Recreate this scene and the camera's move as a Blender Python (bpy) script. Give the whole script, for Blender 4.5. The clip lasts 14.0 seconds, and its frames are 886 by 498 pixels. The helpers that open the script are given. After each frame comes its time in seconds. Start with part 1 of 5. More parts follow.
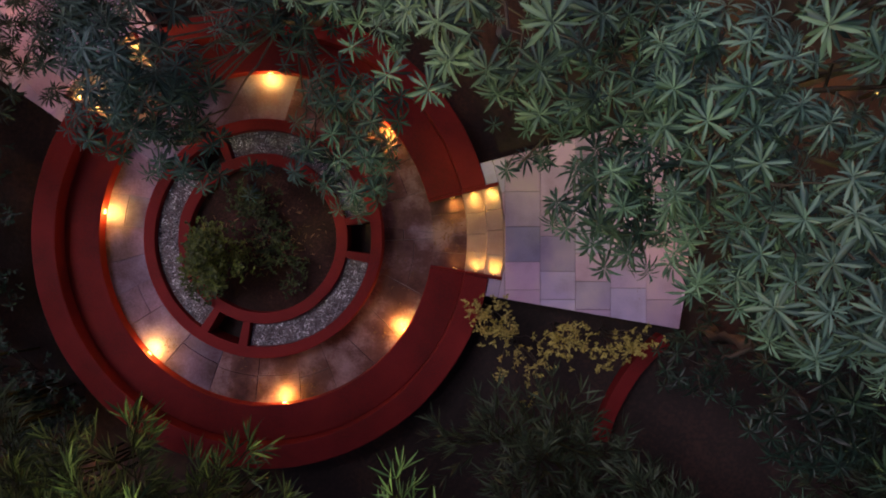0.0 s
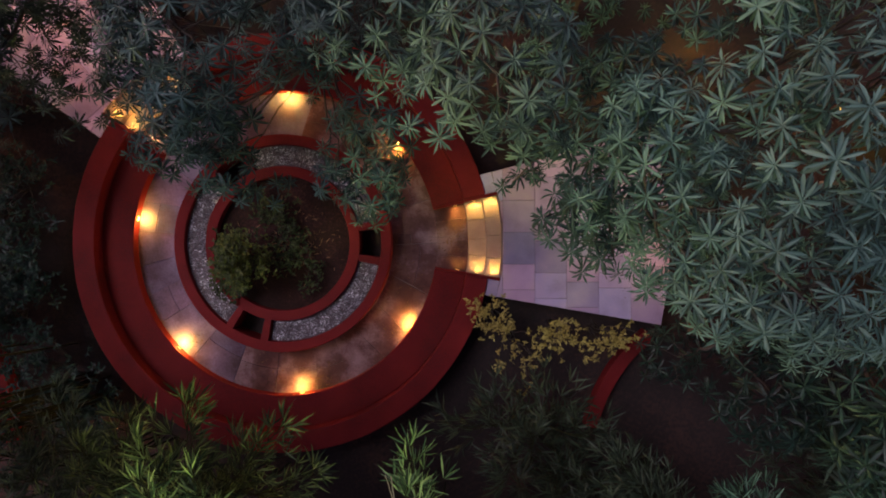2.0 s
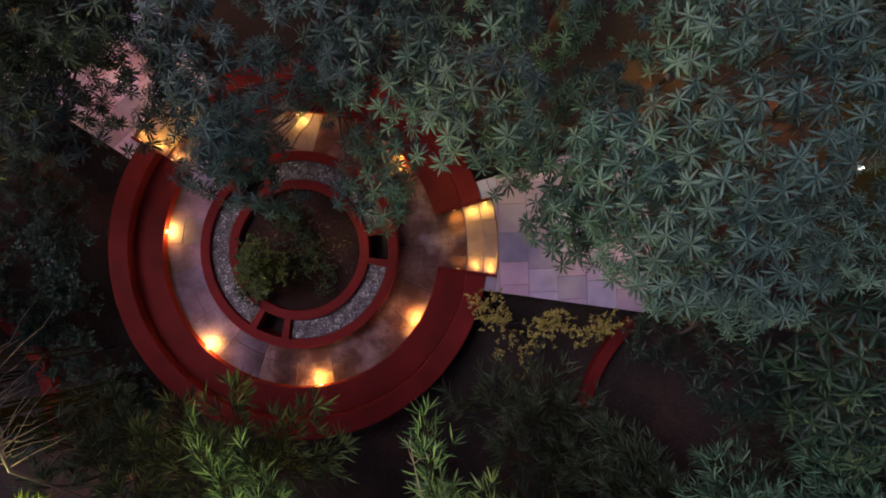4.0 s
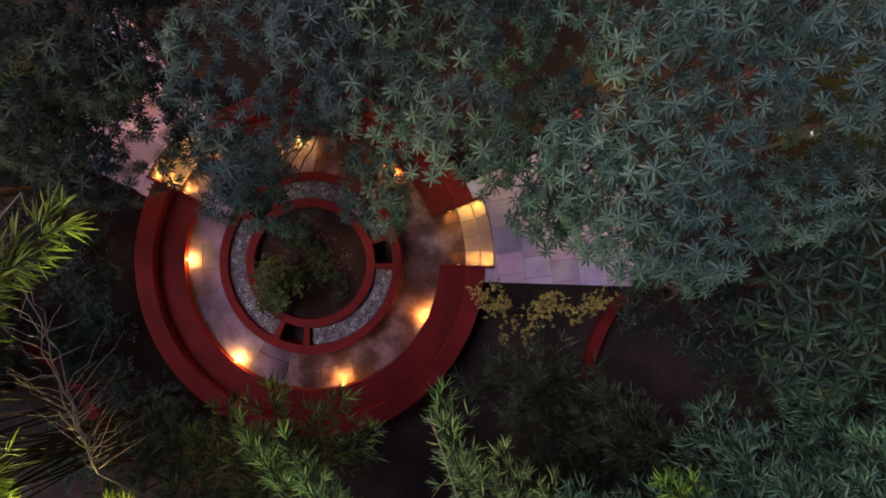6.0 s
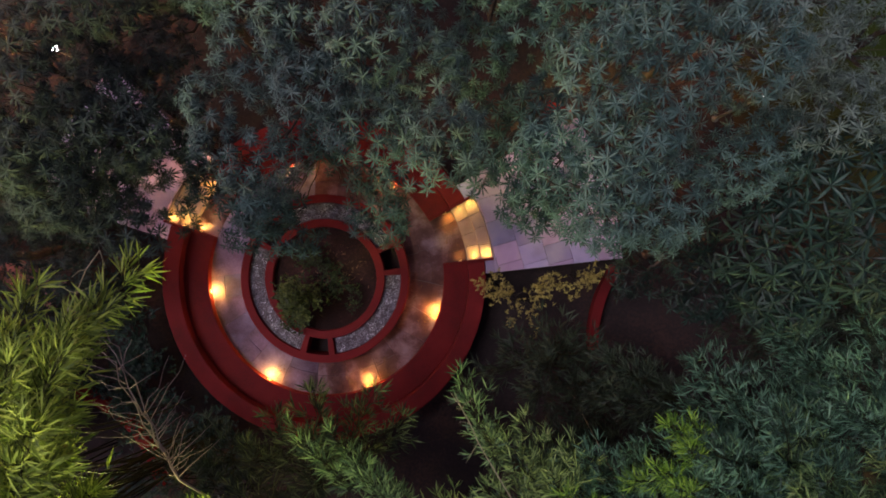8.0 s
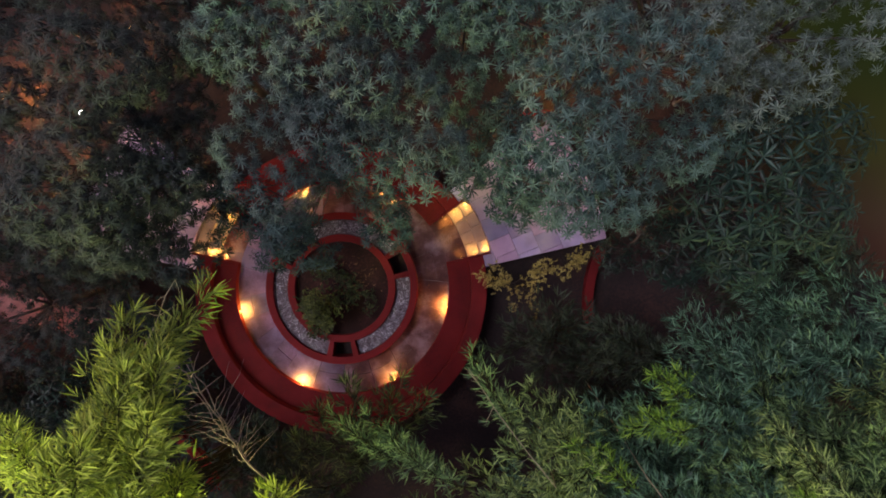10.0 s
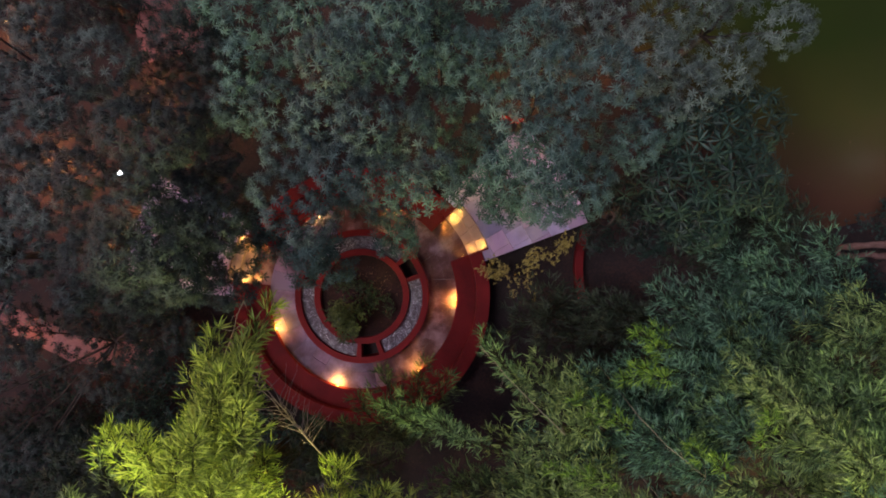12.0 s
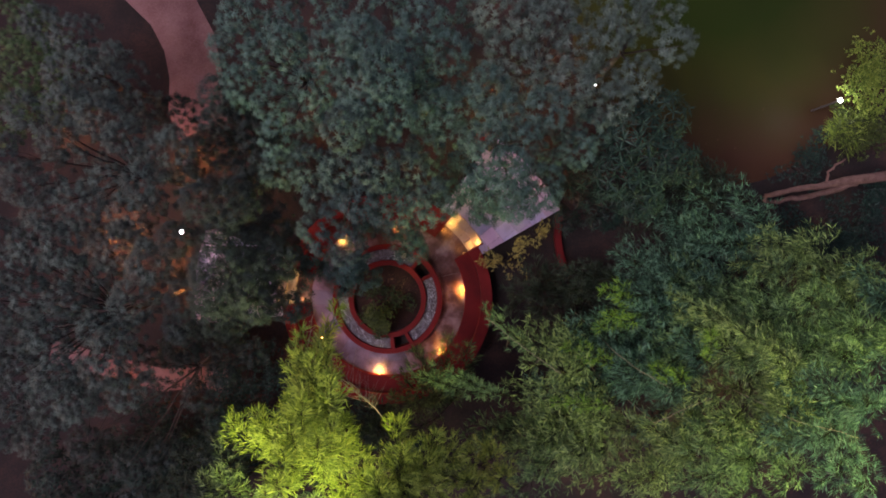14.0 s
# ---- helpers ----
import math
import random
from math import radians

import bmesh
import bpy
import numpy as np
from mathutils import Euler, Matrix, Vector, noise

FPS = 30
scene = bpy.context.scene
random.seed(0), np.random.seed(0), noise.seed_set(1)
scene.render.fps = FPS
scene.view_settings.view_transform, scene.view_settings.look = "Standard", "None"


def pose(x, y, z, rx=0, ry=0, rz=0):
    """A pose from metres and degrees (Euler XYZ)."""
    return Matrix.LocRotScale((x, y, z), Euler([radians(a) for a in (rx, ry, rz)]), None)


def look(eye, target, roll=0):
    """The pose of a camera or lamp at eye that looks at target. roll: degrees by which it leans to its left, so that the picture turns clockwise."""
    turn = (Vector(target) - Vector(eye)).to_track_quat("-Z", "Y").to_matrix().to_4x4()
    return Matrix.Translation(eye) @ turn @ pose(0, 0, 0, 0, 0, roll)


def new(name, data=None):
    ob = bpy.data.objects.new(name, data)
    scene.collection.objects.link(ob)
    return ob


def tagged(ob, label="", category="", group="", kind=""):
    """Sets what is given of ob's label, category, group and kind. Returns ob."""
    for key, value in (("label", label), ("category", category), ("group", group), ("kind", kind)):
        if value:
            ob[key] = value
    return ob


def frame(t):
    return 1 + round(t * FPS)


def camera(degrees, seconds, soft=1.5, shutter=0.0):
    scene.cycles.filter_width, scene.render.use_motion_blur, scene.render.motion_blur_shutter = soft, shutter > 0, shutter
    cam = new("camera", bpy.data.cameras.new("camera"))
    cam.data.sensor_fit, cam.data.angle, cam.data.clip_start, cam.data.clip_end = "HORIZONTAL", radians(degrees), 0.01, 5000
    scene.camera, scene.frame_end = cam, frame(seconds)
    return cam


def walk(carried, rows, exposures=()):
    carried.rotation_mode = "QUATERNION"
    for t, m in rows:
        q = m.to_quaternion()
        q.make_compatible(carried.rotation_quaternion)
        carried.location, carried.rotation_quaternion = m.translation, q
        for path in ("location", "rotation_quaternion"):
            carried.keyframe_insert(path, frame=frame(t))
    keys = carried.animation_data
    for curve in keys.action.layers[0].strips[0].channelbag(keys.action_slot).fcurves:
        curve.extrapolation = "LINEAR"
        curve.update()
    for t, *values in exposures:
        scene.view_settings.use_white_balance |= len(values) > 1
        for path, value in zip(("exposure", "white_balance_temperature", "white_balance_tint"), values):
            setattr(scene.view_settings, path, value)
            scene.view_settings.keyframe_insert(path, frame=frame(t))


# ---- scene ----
cam = camera(72.0, 14.0, soft=1.9)
# seconds, x, y, height, tilts and heading in degrees: a rising, slowly turning drone that looks straight down
PATH = [
    (0.0, -0.000, -0.000, 10.575, -0.65, 0.72, -0.00),
    (0.5, -0.000, 0.015, 10.792, -0.65, 0.75, -0.04),
    (1.0, -0.011, 0.033, 11.053, -0.63, 0.76, -0.07),
    (1.5, -0.023, 0.055, 11.338, -0.64, 0.79, -0.09),
    (2.0, -0.033, 0.077, 11.637, -0.63, 0.82, -0.08),
    (2.5, -0.049, 0.092, 11.975, -0.58, 0.81, -0.10),
    (3.0, -0.067, 0.096, 12.281, -0.53, 0.77, -0.39),
    (5.5, -0.021, 0.106, 13.644, -0.72, 0.75, -6.19),
    (6.0, -0.012, 0.098, 13.931, -0.72, 0.77, -8.08),
    (6.5, -0.015, 0.093, 14.217, -0.73, 0.75, -10.27),
    (7.0, -0.014, 0.098, 14.495, -0.77, 0.73, -12.31),
    (7.5, -0.015, 0.098, 14.783, -0.79, 0.71, -14.28),
    (8.0, -0.028, 0.095, 15.098, -0.77, 0.66, -16.23),
    (10.5, -0.033, 0.061, 17.241, -0.60, 0.70, -24.47),
    (11.0, -0.036, 0.071, 17.781, -0.55, 0.72, -26.09),
    (11.5, -0.041, 0.078, 18.369, -0.52, 0.74, -27.92),
    (12.0, -0.039, 0.093, 18.987, -0.56, 0.75, -30.27),
    (12.5, -0.020, 0.109, 19.694, -0.62, 0.79, -33.13),
    (13.0, -0.005, 0.134, 20.567, -0.69, 0.82, -35.78),
    (13.5, 0.006, 0.154, 21.715, -0.71, 0.82, -37.73),
    (14.0, 0.005, 0.173, 23.233, -0.68, 0.84, -39.58),
]
walk(cam, [(t, pose(x, y, z, a, b, h)) for t, x, y, z, a, b, h in PATH], exposures=[(0.0, -0.28), (3.0, -0.24), (8.0, -0.1), (12.0, 0.0), (14.0, 0.0)])

# ---- light ----
world = bpy.data.worlds.new("dusk_sky")
scene.world = world
world.use_nodes = True
wn = world.node_tree.nodes
sky = wn.new("ShaderNodeTexSky")
sky.sky_type = "NISHITA"
sky.sun_disc = False
sky.sun_elevation = radians(2.0)
sky.sun_rotation = radians(295)
sky.altitude = 300
sky.dust_density = 2.5
wn["Background"].inputs["Strength"].default_value = 0.18
# a violet dusk
tint = wn.new("ShaderNodeMix")
tint.data_type, tint.blend_type = "RGBA", "MULTIPLY"
tint.inputs["Factor"].default_value = 1.0
tint.inputs["B"].default_value = (1.20, 0.87, 1.42, 1)
world.node_tree.links.new(sky.outputs["Color"], tint.inputs["A"])
world.node_tree.links.new(tint.outputs["Result"], wn["Background"].inputs["Color"])
scene.view_settings.exposure = 0.0
# the last glow of the sky, soft and from nearly overhead
glow = bpy.data.lights.new("sky_glow", "SUN")
glow.energy, glow.angle, glow.color = 1.55, radians(30), (1.06, 0.93, 1.10)
new("sky_glow", glow).matrix_world = look((-15, 7, 27), (0, 0, 0))


# ---- materials ----
def material(name, rough=0.7, metal=0.0, spec=0.4):
    m = bpy.data.materials.new(name)
    m.use_nodes = True
    b = m.node_tree.nodes["Principled BSDF"]
    b.inputs["Roughness"].default_value = rough
    b.inputs["Metallic"].default_value = metal
    b.inputs["Specular IOR Level"].default_value = spec
    return m, m.node_tree.nodes, m.node_tree.links, b


def ramp(nodes, stops):
    r = nodes.new("ShaderNodeValToRGB")
    e = r.color_ramp.elements
    while len(e) < len(stops):
        e.new(0.5)
    for k, (p, c) in zip(e, stops):
        k.position, k.color = p, (*c, 1)
    return r


def weathered(name, stops, scale=1.2, fine=22.0, mottle=0.25, rough=0.7, bump=0.25, spec=0.4, random_by="object", vary=0.12, hue=0.0):
    """A surface with stains at one scale and grain at another, each piece a little different."""
    m, n, l, b = material(name, rough, 0.0, spec)
    co = n.new("ShaderNodeNewGeometry")
    big = n.new("ShaderNodeTexNoise")
    big.inputs["Scale"].default_value, big.inputs["Detail"].default_value = scale, 6
    l.new(co.outputs["Position"], big.inputs["Vector"])
    small = n.new("ShaderNodeTexNoise")
    small.inputs["Scale"].default_value, small.inputs["Detail"].default_value = fine, 5
    l.new(co.outputs["Position"], small.inputs["Vector"])
    mix = n.new("ShaderNodeMix")
    mix.inputs["Factor"].default_value = mottle
    l.new(big.outputs["Fac"], mix.inputs["A"])
    l.new(small.outputs["Fac"], mix.inputs["B"])
    r = ramp(n, stops)
    l.new(mix.outputs["Result"], r.inputs["Fac"])
    hsv = n.new("ShaderNodeHueSaturation")
    rnd = n.new("ShaderNodeMapRange")
    rnd.inputs["To Min"].default_value, rnd.inputs["To Max"].default_value = 1 - vary, 1 + vary
    if random_by == "object":
        src = n.new("ShaderNodeObjectInfo").outputs["Random"]
    else:
        src = co.outputs["Random Per Island"]
    l.new(src, rnd.inputs["Value"])
    l.new(rnd.outputs["Result"], hsv.inputs["Value"])
    if hue:
        # neighbouring pieces differ a little in hue as well
        many = n.new("ShaderNodeMath")
        many.operation = "MULTIPLY"
        many.inputs[1].default_value = 7.31
        part_of = n.new("ShaderNodeMath")
        part_of.operation = "FRACT"
        hr = n.new("ShaderNodeMapRange")
        hr.inputs["To Min"].default_value, hr.inputs["To Max"].default_value = 0.5 - hue, 0.5 + hue
        l.new(src, many.inputs[0])
        l.new(many.outputs[0], part_of.inputs[0])
        l.new(part_of.outputs[0], hr.inputs["Value"])
        l.new(hr.outputs["Result"], hsv.inputs["Hue"])
    l.new(r.outputs["Color"], hsv.inputs["Color"])
    l.new(hsv.outputs["Color"], b.inputs["Base Color"])
    bp = n.new("ShaderNodeBump")
    bp.inputs["Strength"].default_value, bp.inputs["Distance"].default_value = bump, 0.02
    l.new(mix.outputs["Result"], bp.inputs["Height"])
    l.new(bp.outputs["Normal"], b.inputs["Normal"])
    rr = n.new("ShaderNodeMapRange")
    rr.inputs["To Min"].default_value, rr.inputs["To Max"].default_value = rough - 0.12, min(1, rough + 0.15)
    l.new(small.outputs["Fac"], rr.inputs["Value"])
    l.new(rr.outputs["Result"], b.inputs["Roughness"])
    return m


def leafy(name, dark, mid, light, rough=0.5, through_light=0.25, patch=0.6, shared=0.5):
    """Leaf surfaces: every leaf has its own tone, whole patches differ, and some light passes through."""
    m, n, l, b = material(name, rough, 0.0, 0.35)
    g = n.new("ShaderNodeNewGeometry")
    big = n.new("ShaderNodeTexNoise")
    big.inputs["Scale"].default_value, big.inputs["Detail"].default_value = patch, 3
    l.new(g.outputs["Position"], big.inputs["Vector"])
    mix = n.new("ShaderNodeMix")
    mix.inputs["Factor"].default_value = shared
    l.new(g.outputs["Random Per Island"], mix.inputs["A"])
    l.new(big.outputs["Fac"], mix.inputs["B"])
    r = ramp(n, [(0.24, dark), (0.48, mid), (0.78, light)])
    # the tone attribute makes upright upper leaves paler than drooping lower ones
    leaf_tone = n.new("ShaderNodeAttribute")
    leaf_tone.attribute_name = "tone"
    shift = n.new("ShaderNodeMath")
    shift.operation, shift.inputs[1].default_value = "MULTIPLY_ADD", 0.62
    l.new(leaf_tone.outputs["Fac"], shift.inputs[0])
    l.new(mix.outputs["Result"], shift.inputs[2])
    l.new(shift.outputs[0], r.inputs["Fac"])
    at = n.new("ShaderNodeAttribute")
    at.attribute_name = "rib"
    pale = n.new("ShaderNodeMix")
    pale.data_type = "RGBA"
    pale.blend_type = "ADD"
    l.new(at.outputs["Fac"], pale.inputs["Factor"])
    l.new(r.outputs["Color"], pale.inputs["A"])
    pale.inputs["B"].default_value = (*(0.35 * c for c in light), 1)
    l.new(pale.outputs["Result"], b.inputs["Base Color"])
    tr = n.new("ShaderNodeBsdfTranslucent")
    l.new(r.outputs["Color"], tr.inputs["Color"])
    ms = n.new("ShaderNodeMixShader")
    ms.inputs["Fac"].default_value = through_light
    l.new(b.outputs["BSDF"], ms.inputs[1])
    l.new(tr.outputs["BSDF"], ms.inputs[2])
    l.new(ms.outputs["Shader"], n["Material Output"].inputs["Surface"])
    return m


def glowing(name, colour, strength):
    m, n, l, b = material(name, 0.3)
    b.inputs["Base Color"].default_value = (0.8, 0.8, 0.75, 1)
    b.inputs["Emission Color"].default_value = (*colour, 1)
    b.inputs["Emission Strength"].default_value = strength
    return m


RED = weathered("red_oxide_paint", [(0.25, (0.080, 0.010, 0.010)), (0.5, (0.180, 0.0135, 0.0145)), (0.75, (0.25, 0.020, 0.020))], 1.1, 30, 0.3, 0.72, 0.18, 0.2)
STONE = weathered("sandstone_slab", [(0.25, (0.34, 0.24, 0.36)), (0.5, (0.56, 0.41, 0.62)), (0.78, (0.74, 0.54, 0.66))], 1.6, 40, 0.25, 0.7, 0.15, 0.35, vary=0.26, hue=0.07)
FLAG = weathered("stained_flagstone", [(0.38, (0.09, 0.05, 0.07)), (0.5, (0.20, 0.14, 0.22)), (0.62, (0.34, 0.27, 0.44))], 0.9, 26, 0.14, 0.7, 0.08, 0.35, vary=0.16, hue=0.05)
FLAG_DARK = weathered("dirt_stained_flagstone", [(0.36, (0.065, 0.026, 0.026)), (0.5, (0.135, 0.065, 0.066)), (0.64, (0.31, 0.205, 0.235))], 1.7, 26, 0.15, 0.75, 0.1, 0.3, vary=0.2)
TREAD = weathered("pale_step_stone", [(0.25, (0.30, 0.20, 0.17)), (0.55, (0.46, 0.35, 0.30)), (0.8, (0.54, 0.43, 0.38))], 2.5, 50, 0.3, 0.65, 0.15, vary=0.08)
MORTAR = weathered("dark_joint_mortar", [(0.3, (0.15, 0.11, 0.12)), (0.7, (0.28, 0.22, 0.24))], 3, 60, 0.4, 0.9, 0.3)
SOIL = weathered("dark_garden_soil", [(0.3, (0.020, 0.017, 0.017)), (0.5, (0.035, 0.025, 0.024)), (0.68, (0.075, 0.040, 0.032))], 0.8, 14, 0.4, 0.95, 0.9, 0.2)
MULCH = weathered("mulched_bed_soil", [(0.3, (0.014, 0.009, 0.008)), (0.55, (0.042, 0.019, 0.016)), (0.75, (0.12, 0.05, 0.042))], 1.6, 30, 0.5, 0.95, 1.0, 0.2)
LATERITE = weathered("red_earth", [(0.3, (0.15, 0.065, 0.06)), (0.7, (0.32, 0.18, 0.18))], 1.0, 18, 0.4, 0.95, 0.6, 0.2)
PEBBLE = weathered("white_pebbles", [(0.37, (0.08, 0.058, 0.064)), (0.5, (0.34, 0.30, 0.345)), (0.62, (0.95, 0.93, 0.97))], 6, 40, 0.6, 0.3, 0.1, 0.5, "island", 0.85)
BARK = weathered("grey_bark", [(0.3, (0.035, 0.028, 0.024)), (0.7, (0.12, 0.10, 0.085))], 4, 50, 0.5, 0.9, 0.8)
LOGWOOD = weathered("weathered_log", [(0.3, (0.09, 0.045, 0.035)), (0.7, (0.30, 0.17, 0.14))], 5, 60, 0.5, 0.9, 0.8)
TWIG = weathered("dry_twig", [(0.3, (0.17, 0.12, 0.125)), (0.7, (0.36, 0.28, 0.29))], 5, 60, 0.5, 0.8, 0.3)
PALE_TWIG = weathered("pale_dry_shoot", [(0.3, (0.26, 0.23, 0.15)), (0.7, (0.42, 0.38, 0.26))], 5, 60, 0.5, 0.7, 0.3)
CULM = weathered("bamboo_culm", [(0.3, (0.012, 0.015, 0.006)), (0.7, (0.045, 0.05, 0.022))], 4, 50, 0.4, 0.8, 0.2, 0.15)
LITTER = weathered("dry_leaf_litter", [(0.3, (0.07, 0.035, 0.02)), (0.7, (0.24, 0.13, 0.07))], 5, 60, 0.5, 0.85, 0.2, 0.3, "island", 0.5)
METAL, _n, _l, _b = material("dark_fixture_metal", 0.4, 0.9)
_b.inputs["Base Color"].default_value = (0.12, 0.11, 0.10, 1)
POSTPAINT, _n, _l, _b = material("grey_post_paint", 0.5, 0.2)
_b.inputs["Base Color"].default_value = (0.16, 0.16, 0.16, 1)
AMBER = glowing("amber_lens", (1.0, 0.50, 0.10), 2.5)
DIM_AMBER = glowing("dim_amber_glass", (1.0, 0.55, 0.10), 1.5)
WHITEGLOW = glowing("white_lamp_glass", (0.9, 0.95, 1.0), 60)
LEAF_GREY = leafy("grey_green_leaves", (0.0098, 0.0265, 0.0235), (0.042, 0.092, 0.077), (0.138, 0.234, 0.194), 0.5, 0.08, 1.3, 0.75)
# darker copy of LEAF_GREY: the shade on this crown is in the colour
LEAF_TEAL_SHADED = leafy("shaded_teal_green_leaves", (0.008, 0.0195, 0.0185), (0.036, 0.067, 0.0595), (0.122, 0.186, 0.160), 0.5, 0.08, 1.3, 0.75)
LEAF_MIST = leafy("misty_grey_leaves", (0.017, 0.030, 0.025), (0.070, 0.106, 0.085), (0.20, 0.265, 0.212), 0.5, 0.08, 1.3, 0.75)
# greyer than LEAF_GREY, with these crowns' weaker light darkened into the colour
LEAF_SLATE_DIMMED = leafy("dimmed_slate_grey_leaves", (0.011, 0.019, 0.016), (0.040, 0.060, 0.049), (0.15, 0.205, 0.165), 0.5, 0.10, 1.3, 0.75)
# grey-green toned far down: poorly lit, silhouetted crowns painted dark
LEAF_GREY_SHADED = leafy("shaded_grey_green_leaves", (0.009, 0.015, 0.013), (0.020, 0.032, 0.027), (0.052, 0.075, 0.064), 0.5, 0.10, 1.3, 0.75)
LEAF_POND = leafy("green_pondside_leaves", (0.005, 0.013, 0.009), (0.012, 0.034, 0.022), (0.043, 0.09, 0.062), 0.45, 0.1, 1.3, 0.6)
# low boughs under the crowns: their shade is painted into this darker blue-green
LEAF_BOUGH_SHADED = leafy("shaded_blue_green_leaves", (0.007, 0.018, 0.018), (0.020, 0.046, 0.044), (0.06, 0.112, 0.106), 0.45, 0.08, 1.3, 0.7)
# deep green pushed darker, so low growth looks shaded whatever light reaches it
LEAF_DEEP_SHADED = leafy("shaded_deep_green_leaves", (0.004, 0.009, 0.007), (0.008, 0.02, 0.0145), (0.028, 0.066, 0.045), 0.4, 0.15)
LEAF_LIGHT = leafy("light_bamboo_leaves", (0.0135, 0.034, 0.0145), (0.060, 0.113, 0.037), (0.33, 0.47, 0.145), 0.38, 0.25, 0.9, 0.2)
LEAF_BAMBOO = leafy("bamboo_leaves", (0.0080, 0.030, 0.0165), (0.040, 0.096, 0.041), (0.235, 0.385, 0.135), 0.38, 0.25, 0.9, 0.2)
LEAF_BLUISH = leafy("blue_green_bamboo_leaves", (0.0055, 0.020, 0.0125), (0.021, 0.060, 0.036), (0.14, 0.285, 0.17), 0.38, 0.25, 0.9, 0.2)
LEAF_DUSKY = leafy("dusky_bamboo_leaves", (0.010, 0.020, 0.010), (0.034, 0.055, 0.022), (0.12, 0.165, 0.06), 0.38, 0.25, 0.9, 0.2)
# bright leaf tint in place of a lamp's glow on parts of the thicket
LEAF_LAMPLIT = leafy("lamplit_yellow_green_bamboo_leaves", (0.022, 0.07, 0.01), (0.085, 0.20, 0.022), (0.24, 0.42, 0.055), 0.38, 0.25, 0.9, 0.2)
LEAF_YELLOW = leafy("yellow_green_bamboo_leaves", (0.035, 0.065, 0.010), (0.15, 0.225, 0.032), (0.38, 0.46, 0.085), 0.5, 0.4, 1.2)
LEAF_CROTON = leafy("variegated_yellow_leaves", (0.09, 0.07, 0.02), (0.28, 0.23, 0.06), (0.46, 0.40, 0.13), 0.5, 0.25, 3)
# bamboo green darkened to stand for the shade low between the trees
LEAF_SHADE = leafy("shaded_bamboo_leaves", (0.007, 0.014, 0.0091), (0.021, 0.0364, 0.021), (0.0595, 0.084, 0.0462), 0.5, 0.25, 0.9)
LEAF_GREEN = leafy("fresh_green_leaves", (0.015, 0.045, 0.018), (0.055, 0.12, 0.045), (0.17, 0.27, 0.10), 0.45, 0.2, 1.3, 0.6)
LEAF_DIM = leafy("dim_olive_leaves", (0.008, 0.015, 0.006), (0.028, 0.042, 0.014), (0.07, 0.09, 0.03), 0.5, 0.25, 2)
LEAF_OLIVE = leafy("olive_shrub_leaves", (0.0105, 0.0195, 0.005), (0.040, 0.058, 0.0125), (0.105, 0.130, 0.028), 0.5, 0.25, 2)


# ---- building helpers ----
def mesh_of(name, verts, faces, mat, smooth=False):
    me = bpy.data.meshes.new(name)
    me.from_pydata(verts, [], faces)
    me.materials.append(mat)
    if smooth:
        me.polygons.foreach_set("use_smooth", [True] * len(me.polygons))
    me.update()
    return me


def thing(name, at, label, category, group="", kind=""):
    ob = new(name)
    ob.empty_display_size = 0.2
    ob.location = at
    return tagged(ob, label, category, group, kind)


def child(name, me, parent, label="", kind=""):
    """One mesh object under a thing; the mesh is in world metres."""
    ob = new(name, me)
    ob.parent = parent
    at = Vector((0, 0, 0))
    p = parent
    while p:
        at += p.location
        p = p.parent
    ob.location = -at
    return tagged(ob, label, kind=kind)


def part(name, bm, mat, parent, label=""):
    me = bpy.data.meshes.new(name)
    bm.to_mesh(me)
    bm.free()
    me.materials.append(mat)
    return child(name, me, parent, label)


def bevelled(bm, width, segments=2, angle=40):
    edges = [e for e in bm.edges if len(e.link_faces) == 2 and e.calc_face_angle(0) > radians(angle)]
    bmesh.ops.bevel(bm, geom=edges, offset=width, segments=segments, affect="EDGES", profile=0.6)
    return bm


def arc_solid(centre, r0, r1, a0, a1, z0, z1, bevel=0.012, step=3.0, wave=0.0):
    """A curved block between two radii and two angles (degrees); a full ring where they span 360."""
    full = abs(a1 - a0) >= 359.9
    count = max(2, round(abs(a1 - a0) / step))
    bm = bmesh.new()
    rows = []
    for i in range(count if full else count + 1):
        a = radians(a0 + (a1 - a0) * i / count)
        w = wave * noise.noise((math.cos(a) * 5, math.sin(a) * 5, r0))
        rows.append([bm.verts.new((centre[0] + (r + w) * math.cos(a), centre[1] + (r + w) * math.sin(a), z)) for r, z in ((r0, z0), (r1, z0), (r1, z1), (r0, z1))])
    pairs = list(zip(rows, rows[1:])) + ([(rows[-1], rows[0])] if full else [])
    for p, q in pairs:
        for k in range(4):
            bm.faces.new((p[k], q[k], q[(k + 1) % 4], p[(k + 1) % 4]))
    if not full:
        bm.faces.new(rows[0][::-1])
        bm.faces.new(rows[-1])
    bmesh.ops.recalc_face_normals(bm, faces=bm.faces)
    return bevelled(bm, bevel) if bevel else bm


def prism(poly, z0, z1, bevel=0.006, sink=0.0):
    """A slab over a flat polygon."""
    bm = bmesh.new()
    low = [bm.verts.new((x, y, z0)) for x, y in poly]
    top = [bm.verts.new((x, y, z1 + sink * noise.noise((x * 3, y * 3, 1)))) for x, y in poly]
    n = len(poly)
    bm.faces.new(low[::-1])
    bm.faces.new(top)
    for i in range(n):
        bm.faces.new((low[i], low[(i + 1) % n], top[(i + 1) % n], top[i]))
    bmesh.ops.recalc_face_normals(bm, faces=bm.faces)
    return bevelled(bm, bevel, 1) if bevel else bm


